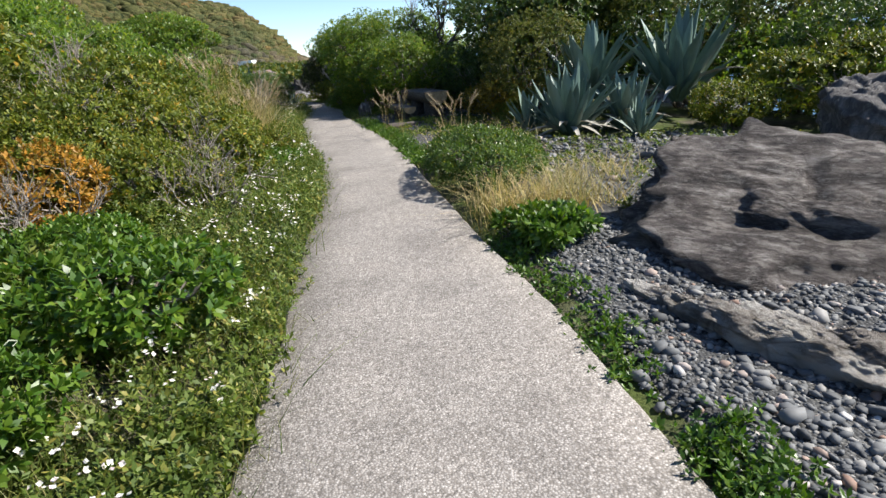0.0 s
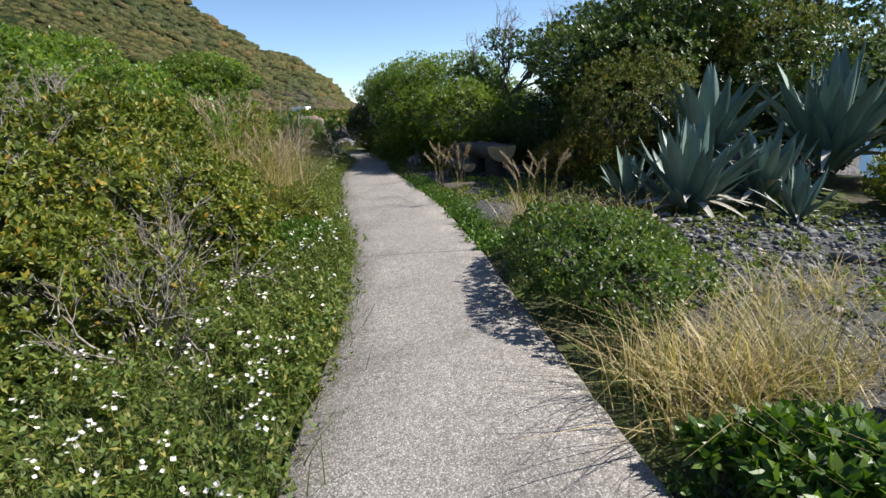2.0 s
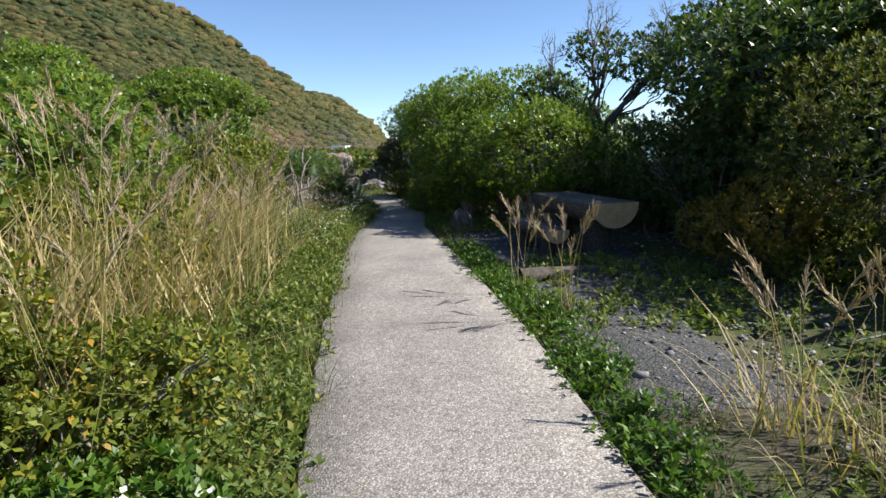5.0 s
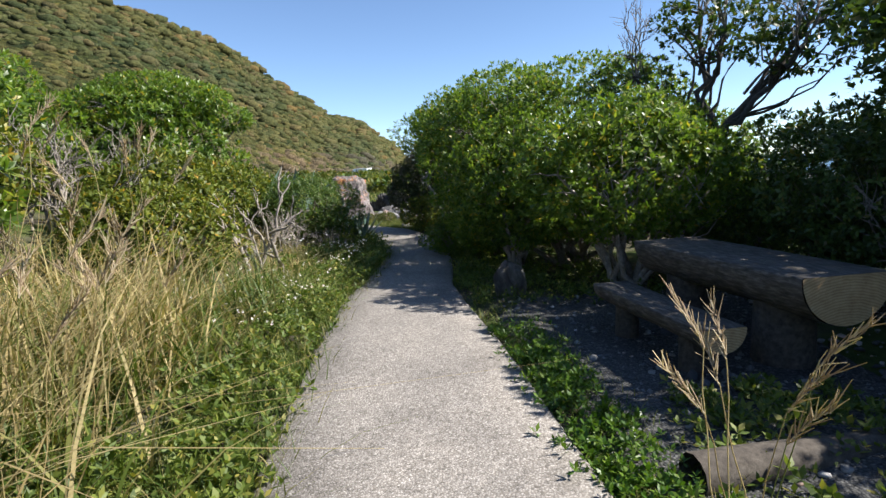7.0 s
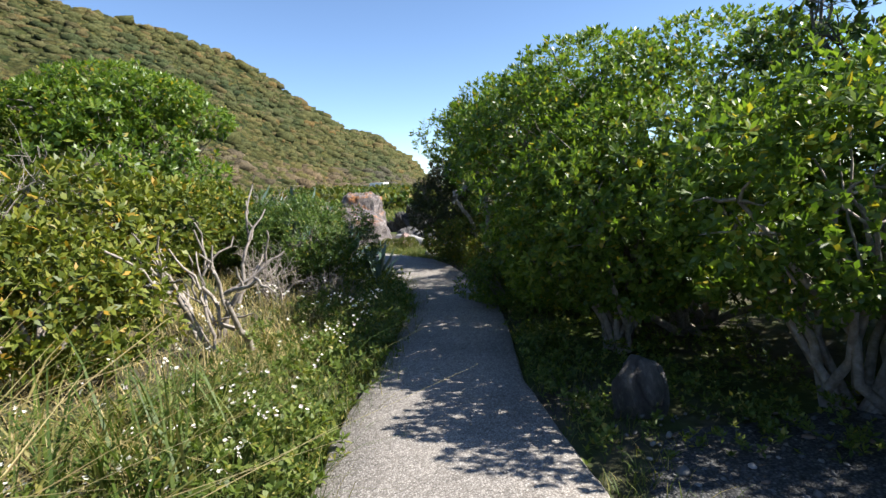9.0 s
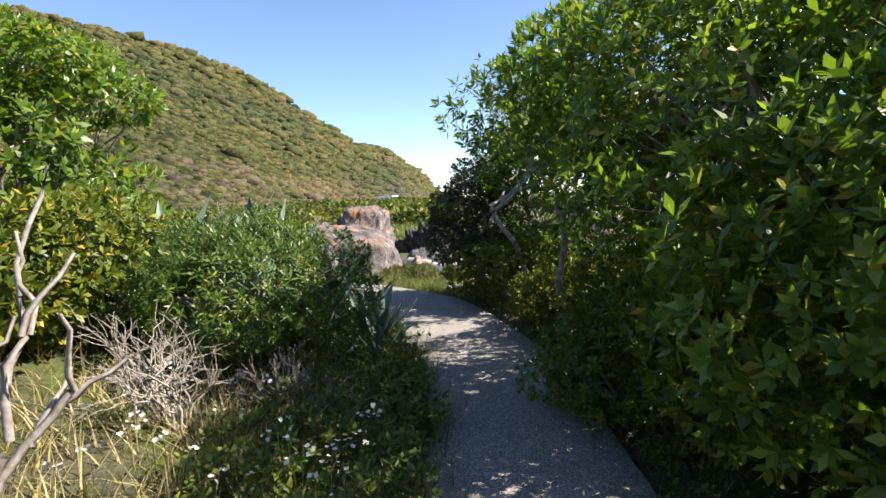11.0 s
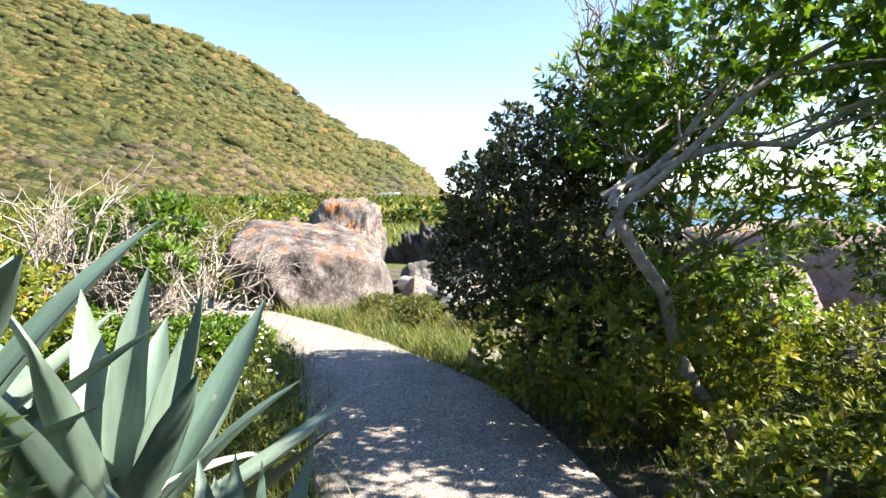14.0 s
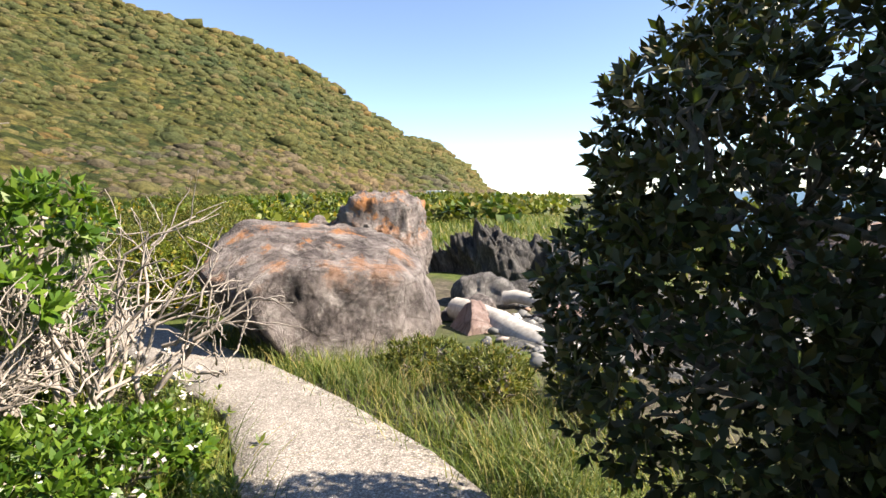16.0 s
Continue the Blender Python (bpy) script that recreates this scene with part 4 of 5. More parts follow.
twig_a = bare_shrub("bare_shrub", "leafless grey twiggy shrub among green ones", -2.75, 6.2, 0.95, 8, 111)
twig_b = bare_shrub("bare_shrub", "pale leafless shrub of crooked twigs", -8.75, 25.0, 1.35, 10, 112, BARK_PALE, 3, 0.6, 0.02)
snag = bare_shrub("dead_tree", "bleached dead tree with forked bare branches", -5.45, 17.3, 1.7, 4, 113, BARK_PALE, 2, 0.45, 0.036, group="")
put(twig_a, -3.3, 6.9, zg(-3.3, 6.9), 250, 1.15)
put(twig_a, -2.5, 5.4, zg(-2.5, 5.4), 310, 0.85)
put(twig_a, -6.2, 9.9, zg(-6.2, 9.9) + 0.5, 10, 1.3)
put(twig_a, -7.2, 16.0, zg(-7.2, 16.0) + 0.4, 100, 1.4)
put(twig_a, -3.4, 4.0, zg(-3.4, 4.0), 80, 0.9)
put(twig_a, -2.3, 1.2, zg(-2.3, 1.2), 200, 0.8)
put(twig_a, -5.2, 7.6, zg(-5.2, 7.6), 140, 1.4)
put(twig_a, -4.0, 7.4, zg(-4.0, 7.4), 30, 1.0)
put(twig_b, -5.75, 18.9, zg(-5.75, 18.9), 20, 0.6)
put(twig_a, -5.3, 19.4, zg(-5.3, 19.4), 20, 0.6)
put(twig_b, -9.7, 25.6, zg(-9.7, 25.6), 120, 0.9)
put(twig_b, -8.05, 24.9, zg(-8.05, 24.9), 300, 1.1)
put(twig_b, -8.9, 24.1, zg(-8.9, 24.1), 160, 1.15)
put(twig_b, -8.0, 18.5, zg(-8.0, 18.5), 60, 1.1)
put(twig_b, -8.2, 24.3, zg(-8.2, 24.3), 210, 0.8)

for k, x, y, a, s in (
        (lime_a, -5.0, 4.3, 40, 0.95), (lime_a, -7.6, 8.4, 120, 1.25), (lime_a, -4.9, 11.4, 200, 0.75), (lime_a, -7.8, 14.2, 300, 1.1), (lime_a, -4.6, 1.2, 70, 1.0), (lime_a, -7.0, 17.4, 20, 1.0),
        (lime_b, -3.9, 8.6, 90, 1.0), (lime_b, -4.0, 5.1, 20, 0.8), (lime_b, -3.3, 2.2, 130, 0.8), (lime_b, -2.9, 0.2, 150, 1.0), (lime_b, -6.1, 16.0, 30, 1.1), (lime_b, -4.2, 5.8, 210, 0.9), (lime_b, -7.4, 19.3, 170, 1.2),
        (tob_a, -8.6, 11.2, 60, 1.25), (tob_a, -9.6, 17.0, 140, 1.25), (tob_a, -10.4, 13.6, 250, 1.4), (tob_a, -9.0, 20.2, 10, 1.2), (tob_a, -10.6, 22.8, 80, 1.0),
        (olive_a, -8.8, 5.0, 70, 1.3), (olive_a, -6.8, 2.6, 160, 1.1), (olive_a, -11.5, 9.4, 250, 1.5), (olive_a, -11.0, 18.8, 330, 1.3), (olive_a, -12.6, 26.5, 20, 0.9), (olive_a, -11.2, 29.3, 60, 0.8),
        (lime_a, -11.4, 24.8, 130, 0.8), (lime_b, -10.3, 28.3, 10, 1.0), (lime_b, -8.2, 22.6, 100, 1.0), (olive_a, -13.2, 31.5, 200, 1.1), (tob_a, -13.5, 20.0, 200, 1.5), (lime_a, -13.8, 15.2, 10, 1.6)):
    put(k, x, y, zg(x, y) - 0.08, a, s)
for x, y, a, s in ((-2.9, 3.7, 80, 0.8), (-2.2, 1.4, 160, 0.85), (-7.55, 24.35, 30, 0.75), (-8.3, 23.6, 100, 0.8), (-9.0, 25.3, 200, 0.75)):
    put(fresh_a, x, y, zg(x, y) - 0.05, a, s)
put(fresh_a, -2.55, 8.35, zg(-2.55, 8.35) - 0.05, 250, 0.75)
put(lime_a, -3.75, 8.0, zg(-3.75, 8.0) - 0.1, 190, 0.72)
put(lime_a, -4.3, 6.5, zg(-4.3, 6.5) - 0.1, 260, 0.8)
put(lime_b, -3.1, 5.6, zg(-3.1, 5.6) - 0.1, 40, 0.85)
put(lime_b, -3.0, 9.0, zg(-3.0, 9.0) - 0.05, 310, 0.7)
put(orange_a, -4.5, 3.3, zg(-4.5, 3.3), 100, 0.9)

shrub("shrub", "half-bare shrub with pale stems and fresh green tufts", -8.55, 24.75, zg(-8.55, 24.75), 0.8, 0.7, 1.3, "tobira", BRIGHT, 420, 122, bark=BARK_PALE, stems=9, tips=70, shape=[((0.35, 0.1, 1.15), (0.28, 0.25, 0.2)), ((-0.2, -0.2, 0.95), (0.22, 0.22, 0.14)), ((0.55, -0.3, 0.8), (0.25, 0.2, 0.16)), ((-0.5, 0.2, 1.2), (0.2, 0.2, 0.12)), ((0.1, 0.4, 0.7), (0.25, 0.25, 0.2)), ((-0.6, -0.4, 0.6), (0.2, 0.2, 0.14))])

shrub("shrub", "low brownish-olive heath tussock at the path edge", -6.1, 26.05, zg(-6.1, 26.05), 0.36, 0.3, 0.34, "fine", OLIVE, 520, 123, 6, stems=4, tips=16, size=0.8)
shrub("shrub", "low olive heath tussock at the foot of the boulder", -6.75, 26.45, zg(-6.75, 26.45), 0.3, 0.3, 0.26, "fine", OLIVE, 420, 124, 6, stems=4, tips=12, size=0.8)
shrub("shrub", "low olive heath tussock among the shore grass", -5.5, 26.0, zg(-5.5, 26.0), 0.32, 0.3, 0.3, "fine", OLIVE, 420, 125, 6, stems=4, tips=12, size=0.8)

# umbrella-crowned tree high on the bank
umbrella = shrub("tree", "flat-topped green tree high on the bank", -9.4, 20.8, zg(-9.4, 20.8), 2.0, 1.9, 3.0, "tobira", TOBIRA, 3000, 121, category="tree", stems=9, tips=110, floor=1.0, size=1.1,
                 shape=[((0.0, 0.0, 2.35), (0.9, 0.9, 0.30)), ((-0.9, 0.2, 2.2), (0.8, 0.8, 0.28)), ((0.9, -0.2, 2.1), (0.75, 0.8, 0.26)), ((0.2, 0.9, 2.3), (0.8, 0.7, 0.28)), ((-0.2, -0.9, 2.0), (0.8, 0.7, 0.26)), ((0.7, -0.9, 1.7), (0.6, 0.6, 0.22)), ((-1.2, -0.6, 1.8), (0.6, 0.6, 0.24)), ((1.4, 0.3, 1.75), (0.5, 0.6, 0.22))])
put(umbrella, -11.8, 15.2, zg(-11.8, 15.2) - 0.1, 130, 0.9)
put(umbrella, -8.6, 9.8, zg(-8.6, 9.8) - 0.1, 220, 0.62)

round_bush = shrub("shrub", "dense rounded dark-green bush at the edge of the path", -6.08, 20.3, zg(-6.08, 20.3), 1.15, 0.95, 1.34, "narrow", BUSH, 4300, 131, 12, 0.52, stems=10, tips=60, size=0.56)
put(round_bush, -7.15, 20.0, zg(-7.15, 20.0) - 0.1, 120, 0.85)

# ---- shrubs and trees on the seaward side ----
shrub("shrub", "low dense green shrub spilling over the path edge", 0.5, 6.95, 0, 0.8, 1.45, 0.68, "small", BUSH, 3600, 141, 13, 0.45, size=0.8)
shrub("shrub", "fresh-green low herbs below the dry grass", 0.85, 4.2, 0, 0.42, 0.5, 0.3, "herb", BRIGHT, 420, 142, 6, 0.4, stems=3, tips=6)
shrub("shrub", "golden-green shrub behind the agaves", 1.55, 13.1, 0, 1.0, 0.9, 1.05, "small", GOLD, 1700, 143, 8)
put(round_bush, 3.3, 13.4, 0.0, 60, 1.05)
jun = shrub("shrub", "dense bronze-green fine-leaved bush", 2.7, 15.2, 0, 1.9, 1.5, 2.75, "fine", OLIVE, 3200, 144, 12, 0.6, size=1.5, stems=8, tips=50)
put(jun, 5.3, 14.6, 0.0, 130, 1.05)
put(jun, 2.15, 12.75, 0.0, 220, 0.78)
put(jun, 7.6, 13.0, -0.1, 40, 1.0)
hedge = shrub("shrub", "tall dark-green bush behind the agaves", 5.6, 12.9, 0, 1.7, 1.4, 2.4, "tobira", TOBIRA_DARK, 1700, 145, 11, 0.55, stems=8, tips=50)
put(hedge, 1.3, 16.7, 0, 70, 0.75)
put(hedge, 3.6, 17.8, 0, 200, 1.2)
put(hedge, 7.8, 10.6, -0.1, 300, 0.95)
put(hedge, 0.2, 21.5, 0, 30, 0.8)
put(hedge, 1.35, 15.1, 0, 150, 0.72)
put(hedge, 2.6, 14.0, 0, 20, 0.7)
put(hedge, 2.2, 19.2, 0, 10, 0.8)
put(hedge, 0.3, 23.8, zg(0.3, 23.8) - 0.1, 40, 0.95)
put(hedge, -0.9, 25.3, zg(-0.9, 25.3) - 0.1, 160, 0.9)
put(round_bush, 1.3, 22.4, zg(1.3, 22.4) - 0.1, 80, 1.0)
put(round_bush, 1.0, 16.7, 0, 40, 0.8)
put(round_bush, 2.1, 17.8, 0, 140, 0.9)
put(round_bush, 0.75, 18.2, 0, 240, 0.8)
put(round_bush, 0.25, 17.2, 0, 300, 0.55)
put(lime_b, 1.7, 12.4, 0, 200, 0.5)
put(hedge, 4.3, 15.6, 0, 320, 1.1)

put(hedge, 9.4, 12.2, -0.3, 80, 1.05)
put(hedge, 6.9, 14.6, 0, 190, 1.2)
put(hedge, 8.6, 14.8, -0.2, 290, 1.25)
put(tob_a, 10.4, 9.6, -0.4, 20, 1.25)
put(tob_a, 7.4, 11.6, -0.2, 250, 1.15)
put(jun, 12.0, 12.4, -0.8, 10, 1.1)
put(lime_a, 6.9, 9.4, -0.1, 30, 1.0)
put(tob_a, 8.4, 8.2, -0.2, 130, 1.1)
put(lime_b, 5.0, 9.4, -0.05, 130, 0.8)

BIG = [((0.1, 0.2, 1.55), (1.6, 1.5, 0.95)), ((-1.3, 0.3, 1.75), (1.0, 0.9, 0.75)), ((-1.75, 1.0, 2.05), (0.75, 0.8, 0.55)), ((-0.5, -1.0, 1.25), (1.0, 0.8, 0.8)), ((0.9, -0.8, 1.35), (1.0, 0.9, 0.8)), ((1.6, 0.4, 1.35), (0.9, 1.0, 0.85)),
       ((0.2, 0.6, 2.35), (1.1, 1.0, 0.6)), ((-0.9, 0.0, 2.3), (0.75, 0.7, 0.5)), ((0.9, 0.1, 2.1), (0.8, 0.8, 0.6)), ((-1.2, -0.75, 1.1), (0.7, 0.6, 0.6)), ((1.9, -0.2, 0.9), (0.7, 0.7, 0.6)), ((-0.2, 1.6, 1.9), (1.2, 0.8, 0.8))]
shrub("shrub", "large leathery-leaved green bush leaning over the path", -1.3, 18.75, 0, 2.2, 2.0, 2.9, "tobira", TOBIRA, 11500, 151, shape=BIG, stems=16, tips=190, floor=0.45, size=0.76)

shrub("shrub", "leathery-leaved green bush with pale forking stems behind the bench", -0.8, 16.8, 0, 1.3, 0.95, 2.0, "tobira", TOBIRA, 3000, 152, 11, 0.62, bark=BARK_PALE, stems=12, tips=90, floor=0.5, size=0.8)
shrub("shrub", "leathery-leaved green bush hanging low over the path edge", -2.1, 17.9, 0, 0.85, 0.9, 1.7, "tobira", TOBIRA, 1900, 153, 9, 0.6, bark=BARK_PALE, stems=9, tips=60, floor=0.35, size=0.8)


def tree(label, base, fork, lobes, seed, sprig, mat, count, bark=BARK, trunk=0.09, bare=0, size=1.0, twigs=40, group="", floor=0.3):
    """A tree: a trunk to its fork, limbs to each lobe, twigs, and shoots of single leaves."""
    r = np.random.default_rng(seed)
    bx, by = base
    top = thing("tree", bx, by, zg(bx, by) - 0.05, label, "tree", group)
    f = np.array(fork)
    v, t = tubes([limb((0, 0, -0.1), f, trunk, trunk * 0.72, r, 0.14, 9)], 9)
    part("trunk", mesh_from("trunk", v, t, bark), top)
    p, axis = crown_points(lobes, count, r, floor, 0.35)
    for c, q in lobes:
        own = [limb(f + r.normal(0, 0.03, 3), c, trunk * 0.55, trunk * 0.22, r, 0.22, 8)]
        for _ in range(max(2, twigs // len(lobes))):
            e = np.array(c) + r.uniform(-0.75, 0.75, 3) * np.array(q)
            own.append(limb(own[0][0][r.integers(3, 8)], e, trunk * 0.2, 0.004, r, 0.25, 6))
        v, t = tubes(own)
        part("limb", mesh_from("limb", v, t, bark), top)
    if bare:
        for c, q in lobes[:bare]:
            own = []
            for _ in range(3):
                own += branching(np.array(c), r.normal(0, 0.5, 3) + np.array([0, 0, 0.8]), 0.42, 0.016, 3, r, 0.5, 3)
            v, t = tubes(own, 4)
            part("dead_limb", mesh_from("dead_limb", v, t, BARK), top, "leafless grey forking limb")
    v, t = scattered(SPRIGS[sprig], p, axis, r.uniform(0.75, 1.25, len(p)) * size, r)
    part("crown", mesh_from("crown", v, t, mat), top)
    return top


tree("dark sparse tree with crooked limbs and bare twigs", (0.1, 17.9), (0.05, -0.1, 1.35), [((-0.6, 0.2, 2.5), (0.5, 0.45, 0.22)), ((0.4, 0.0, 2.9), (0.7, 0.6, 0.25)), ((1.1, -0.3, 2.6), (0.6, 0.5, 0.25)), ((0.2, 0.3, 3.2), (0.6, 0.6, 0.22)), ((1.5, 0.2, 3.2), (0.7, 0.6, 0.3))], 161, "tobira", TOBIRA_DARK, 620, BARK_DARK, 0.10, 5, 1.0, 60)
tree("dense dark-leaved tree overhanging the log table", (1.75, 14.5), (0.1, 0.0, 1.2), [((0.0, 0.0, 2.3), (1.1, 1.2, 0.7)), ((0.9, -0.8, 2.2), (1.0, 0.9, 0.7)), ((0.8, 0.8, 2.5), (1.0, 0.9, 0.7)), ((-0.3, 0.9, 2.6), (0.8, 0.8, 0.5)), ((1.6, 0.0, 2.6), (0.9, 1.0, 0.7)), ((0.5, -0.2, 1.4), (0.9, 1.1, 0.6)), ((0.6, 1.2, 1.4), (0.9, 0.8, 0.7)), ((0.6, -1.3, 1.5), (0.9, 0.7, 0.6))], 166, "tobira", TOBIRA_DARK, 3800, BARK_DARK, 0.09, 0, 1.15, 70)
tree("dark tree with dense crown behind the log table", (3.1, 17.0), (0.1, 0.0, 1.6), [((0, 0, 2.9), (1.3, 1.0, 0.7)), ((0.9, -0.4, 3.5), (1.2, 1.0, 0.6)), ((-0.8, 0.1, 3.3), (0.8, 0.8, 0.45)), ((1.8, 0.0, 2.7), (1.0, 0.9, 0.8))], 162, "tobira", TOBIRA_DARK, 2400, BARK_DARK, 0.11, 3, 1.1, 50)
tree("dark tree with dense crown above the agaves", (5.6, 15.8), (0.1, 0.0, 1.7), [((0, 0, 3.1), (1.5, 1.2, 0.75)), ((1.2, -0.4, 3.4), (1.3, 1.0, 0.6)), ((-1.2, 0.1, 3.1), (1.0, 0.9, 0.5))], 163, "tobira", TOBIRA_DARK, 2000, BARK_DARK, 0.11, 2, 1.2, 50)

tree("dark tree with dense crown behind the log table", (3.3, 14.9), (-0.1, 0.0, 1.7), [((-0.4, 0, 2.9), (1.1, 1.0, 0.6)), ((0.6, -0.4, 3.3), (1.2, 1.0, 0.6)), ((-0.3, 0.9, 3.3), (1.1, 0.9, 0.5)), ((0.9, 0.6, 2.6), (1.0, 0.9, 0.8))], 164, "tobira", TOBIRA_DARK, 2300, BARK_DARK, 0.11, 0, 1.2, 50)
tree("dark tree with dense crown behind the log table", (4.4, 16.8), (-0.1, 0.0, 1.7), [((-0.4, 0, 3.1), (1.3, 1.1, 0.7)), ((0.6, -0.4, 3.7), (1.2, 1.0, 0.6)), ((-0.3, 0.9, 3.5), (1.1, 0.9, 0.5)), ((-0.2, -0.3, 2.0), (1.4, 1.2, 0.9))], 165, "tobira", TOBIRA_DARK, 2300, BARK_DARK, 0.11, 0, 1.2, 50)

# thicket on the seaward side of the narrow stretch
tree("slender pale-trunked tree with glossy leaves over the path", (-3.5, 20.9), (0.0, -0.2, 1.4), [((-0.25, -0.5, 2.2), (0.6, 0.6, 0.35)), ((0.4, 0.1, 2.6), (0.8, 0.8, 0.45)), ((0.0, 0.8, 2.3), (0.6, 0.7, 0.35)), ((0.8, -0.6, 2.3), (0.8, 0.7, 0.6)), ((0.9, 0.4, 1.7), (0.7, 0.7, 0.5))], 171, "narrow", TOBIRA, 1500, BARK_PALE, 0.032, 0, 0.8, 60)
tree("slender pale-trunked tree in the thicket", (-2.75, 20.3), (0.1, 0.1, 1.4), [((-0.3, 0.2, 2.2), (0.8, 0.7, 0.5)), ((0.5, 0.1, 2.6), (0.9, 0.8, 0.6)), ((0.2, -0.6, 1.9), (0.8, 0.7, 0.6))], 172, "narrow", TOBIRA, 1400, BARK_PALE, 0.035, 0, 0.8, 50)
tree("leaning pale-trunked tree with fresh green crown", (-3.62, 23.3), (-0.72, -0.25, 1.25), [((-0.1, 0.2, 2.1), (0.7, 0.55, 0.25)), ((0.5, -0.2, 2.3), (0.8, 0.6, 0.25)), ((-0.6, 0.4, 1.75), (0.4, 0.4, 0.22)), ((1.0, 0.2, 1.9), (0.6, 0.6, 0.3))], 173, "tobira", BRIGHT, 1200, BARK_PALE, 0.042, 0, 0.9, 50)
tree("dense bronze-leaved small tree hanging over the path edge", (-4.88, 24.45), (0.1, 0.05, 0.7), [((0.0, 0.0, 1.2), (0.55, 0.55, 0.5)), ((0.15, 0.1, 1.6), (0.45, 0.5, 0.35)), ((-0.2, -0.15, 0.9), (0.45, 0.5, 0.35)), ((0.45, -0.3, 1.0), (0.5, 0.5, 0.5)), ((0.4, -0.3, 0.7), (0.5, 0.5, 0.35)), ((-0.3, -0.3, 1.4), (0.2, 0.25, 0.3)), ((0.35, -0.4, 1.8), (0.22, 0.25, 0.3)), ((-0.1, 0.2, 1.85), (0.18, 0.2, 0.25)), ((-0.5, 0.0, 1.05), (0.2, 0.25, 0.2))], 174, "small", BRONZE, 4600, BARK, 0.05, 2, 0.8, 120, floor=0.42)
tree("open-crowned tree with pale crooked limbs beside the path", (-4.05, 24.3), (0.1, -0.1, 0.9), [((0.0, -0.3, 1.7), (0.5, 0.5, 0.3)), ((0.4, 0.1, 2.1), (0.6, 0.5, 0.3)), ((-0.3, 0.1, 2.15), (0.4, 0.4, 0.25)), ((0.3, -0.5, 1.1), (0.5, 0.4, 0.3)), ((0.8, -0.3, 1.5), (0.5, 0.5, 0.35))], 175, "narrow", TOBIRA, 1000, BARK_PALE, 0.055, 3, 0.8, 90, floor=0.3)
for k, x, y, a, s in ((hedge, -2.5, 22.2, 100, 0.72), (tob_a, -2.3, 21.2, 140, 0.72), (tob_a, -2.1, 22.9, 30, 0.6), (lime_b, -2.75, 20.5, 75, 0.95), (tob_a, -2.45, 19.5, 310, 0.72), (tob_a, -3.55, 24.9, 15, 0.6), (tob_a, -1.6, 24.6, 60, 0.5), (tob_a, -0.9, 23.2, 200, 0.72), (lime_a, -0.2, 24.3, 30, 0.8), (lime_a, -1.2, 21.7, 100, 0.72), (tob_a, 0.6, 22.6, 100, 0.85), (lime_a, -2.6, 24.2, 170, 0.5), (round_bush, -2.6, 21.6, 20, 0.8), (tob_a, -2.3, 22.6, 90, 0.62), (lime_b, -3.55, 22.3, 160, 0.7), (lime_b, -4.2, 23.65, 40, 0.95), (tob_a, -3.2, 19.9, 250, 0.42), (lime_b, -3.3, 21.6, 300, 0.62), (tob_a, -0.6, 23.5, 10, 0.8), (round_bush, -3.5, 25.6, 10, 0.5)):
    put(k, x, y, zg(x, y) - 0.04, a, s)


# ---- grasses, herbs and flowers ----
def patch(name, label, category, spots, per, height, mat, seed, width=0.006, lean=0.4, droop=0.5, root=0.14):
    """Tufts of grass blades round the given spots, as one sward."""
    r = np.random.default_rng(seed)
    c = np.repeat(np.array(spots, float), per, 0)
    p = c[:, :2] + r.normal(0, 1, (len(c), 2)) * root
    z = ground_z(p[:, 0], p[:, 1])
    v, t = blades(np.column_stack([p, z - 0.01]), height * r.uniform(0.45, 1.15, len(p)), r, width, lean, 3, droop)
    return tagged(new(name, mesh_from(name, v, t, mat)), label, category, kind="stuff")


def strip(line, y0, y1, near, far, n, seed, side):
    """Random spots beside an edge of the path."""
    r = np.random.default_rng(seed)
    y = r.uniform(y0, y1, n)
    d = near + (far - near) * r.random(n) ** 1.4
    return np.column_stack([edge_x(line, y) + side * d, y])


patch("grass", "dry straw-coloured grass tuft at the path edge", "grass", [(0.66, 4.75), (0.95, 5.0), (1.25, 5.1), (0.55, 5.15)], 170, 0.55, STRAW, 201, 0.005, 0.55, 0.8, 0.13)
patch("grass", "dry straw-coloured grass beside the gravel", "grass", [(0.35, 9.3), (0.7, 9.1), (1.0, 8.9), (1.3, 8.7), (0.15, 9.7)], 70, 0.55, STRAW, 202, 0.005, 0.5, 0.8, 0.16)
patch("grass", "tall pale plume grass clump on the bank", "grass", [(-3.5, 9.2), (-3.9, 9.9), (-3.75, 10.6), (-4.3, 10.8), (-4.0, 11.5), (-4.7, 11.9), (-4.3, 12.5), (-4.85, 13.0), (-4.45, 13.5), (-4.95, 14.1), (-4.4, 12.0), (-5.3, 12.6)], 230, 1.1, STRAW, 203, 0.009, 0.42, 1.0, 0.25)
patch("grass", "green blades among the tall dry grass", "grass", [(-3.3, 9.0), (-3.6, 10.4), (-4.0, 12.0), (-4.3, 13.2), (-4.5, 14.0), (-4.7, 15.0), (-4.6, 15.6)], 110, 0.8, GRASS, 204, 0.010, 0.5, 0.9, 0.28)
patch("grass", "short green grass along the path", "grass", strip(LEFT, -2, 25, 0.0, 1.2, 1300, 205, -1), 15, 0.30, GRASS, 205, 0.004, 0.5, 0.7, 0.1)
patch("grass", "short green grass along the path", "grass", strip(RIGHT, 3.5, 25.0, 0.06, 0.5, 520, 206, 1), 14, 0.11, GRASS, 206, 0.004, 0.5, 0.7, 0.09)
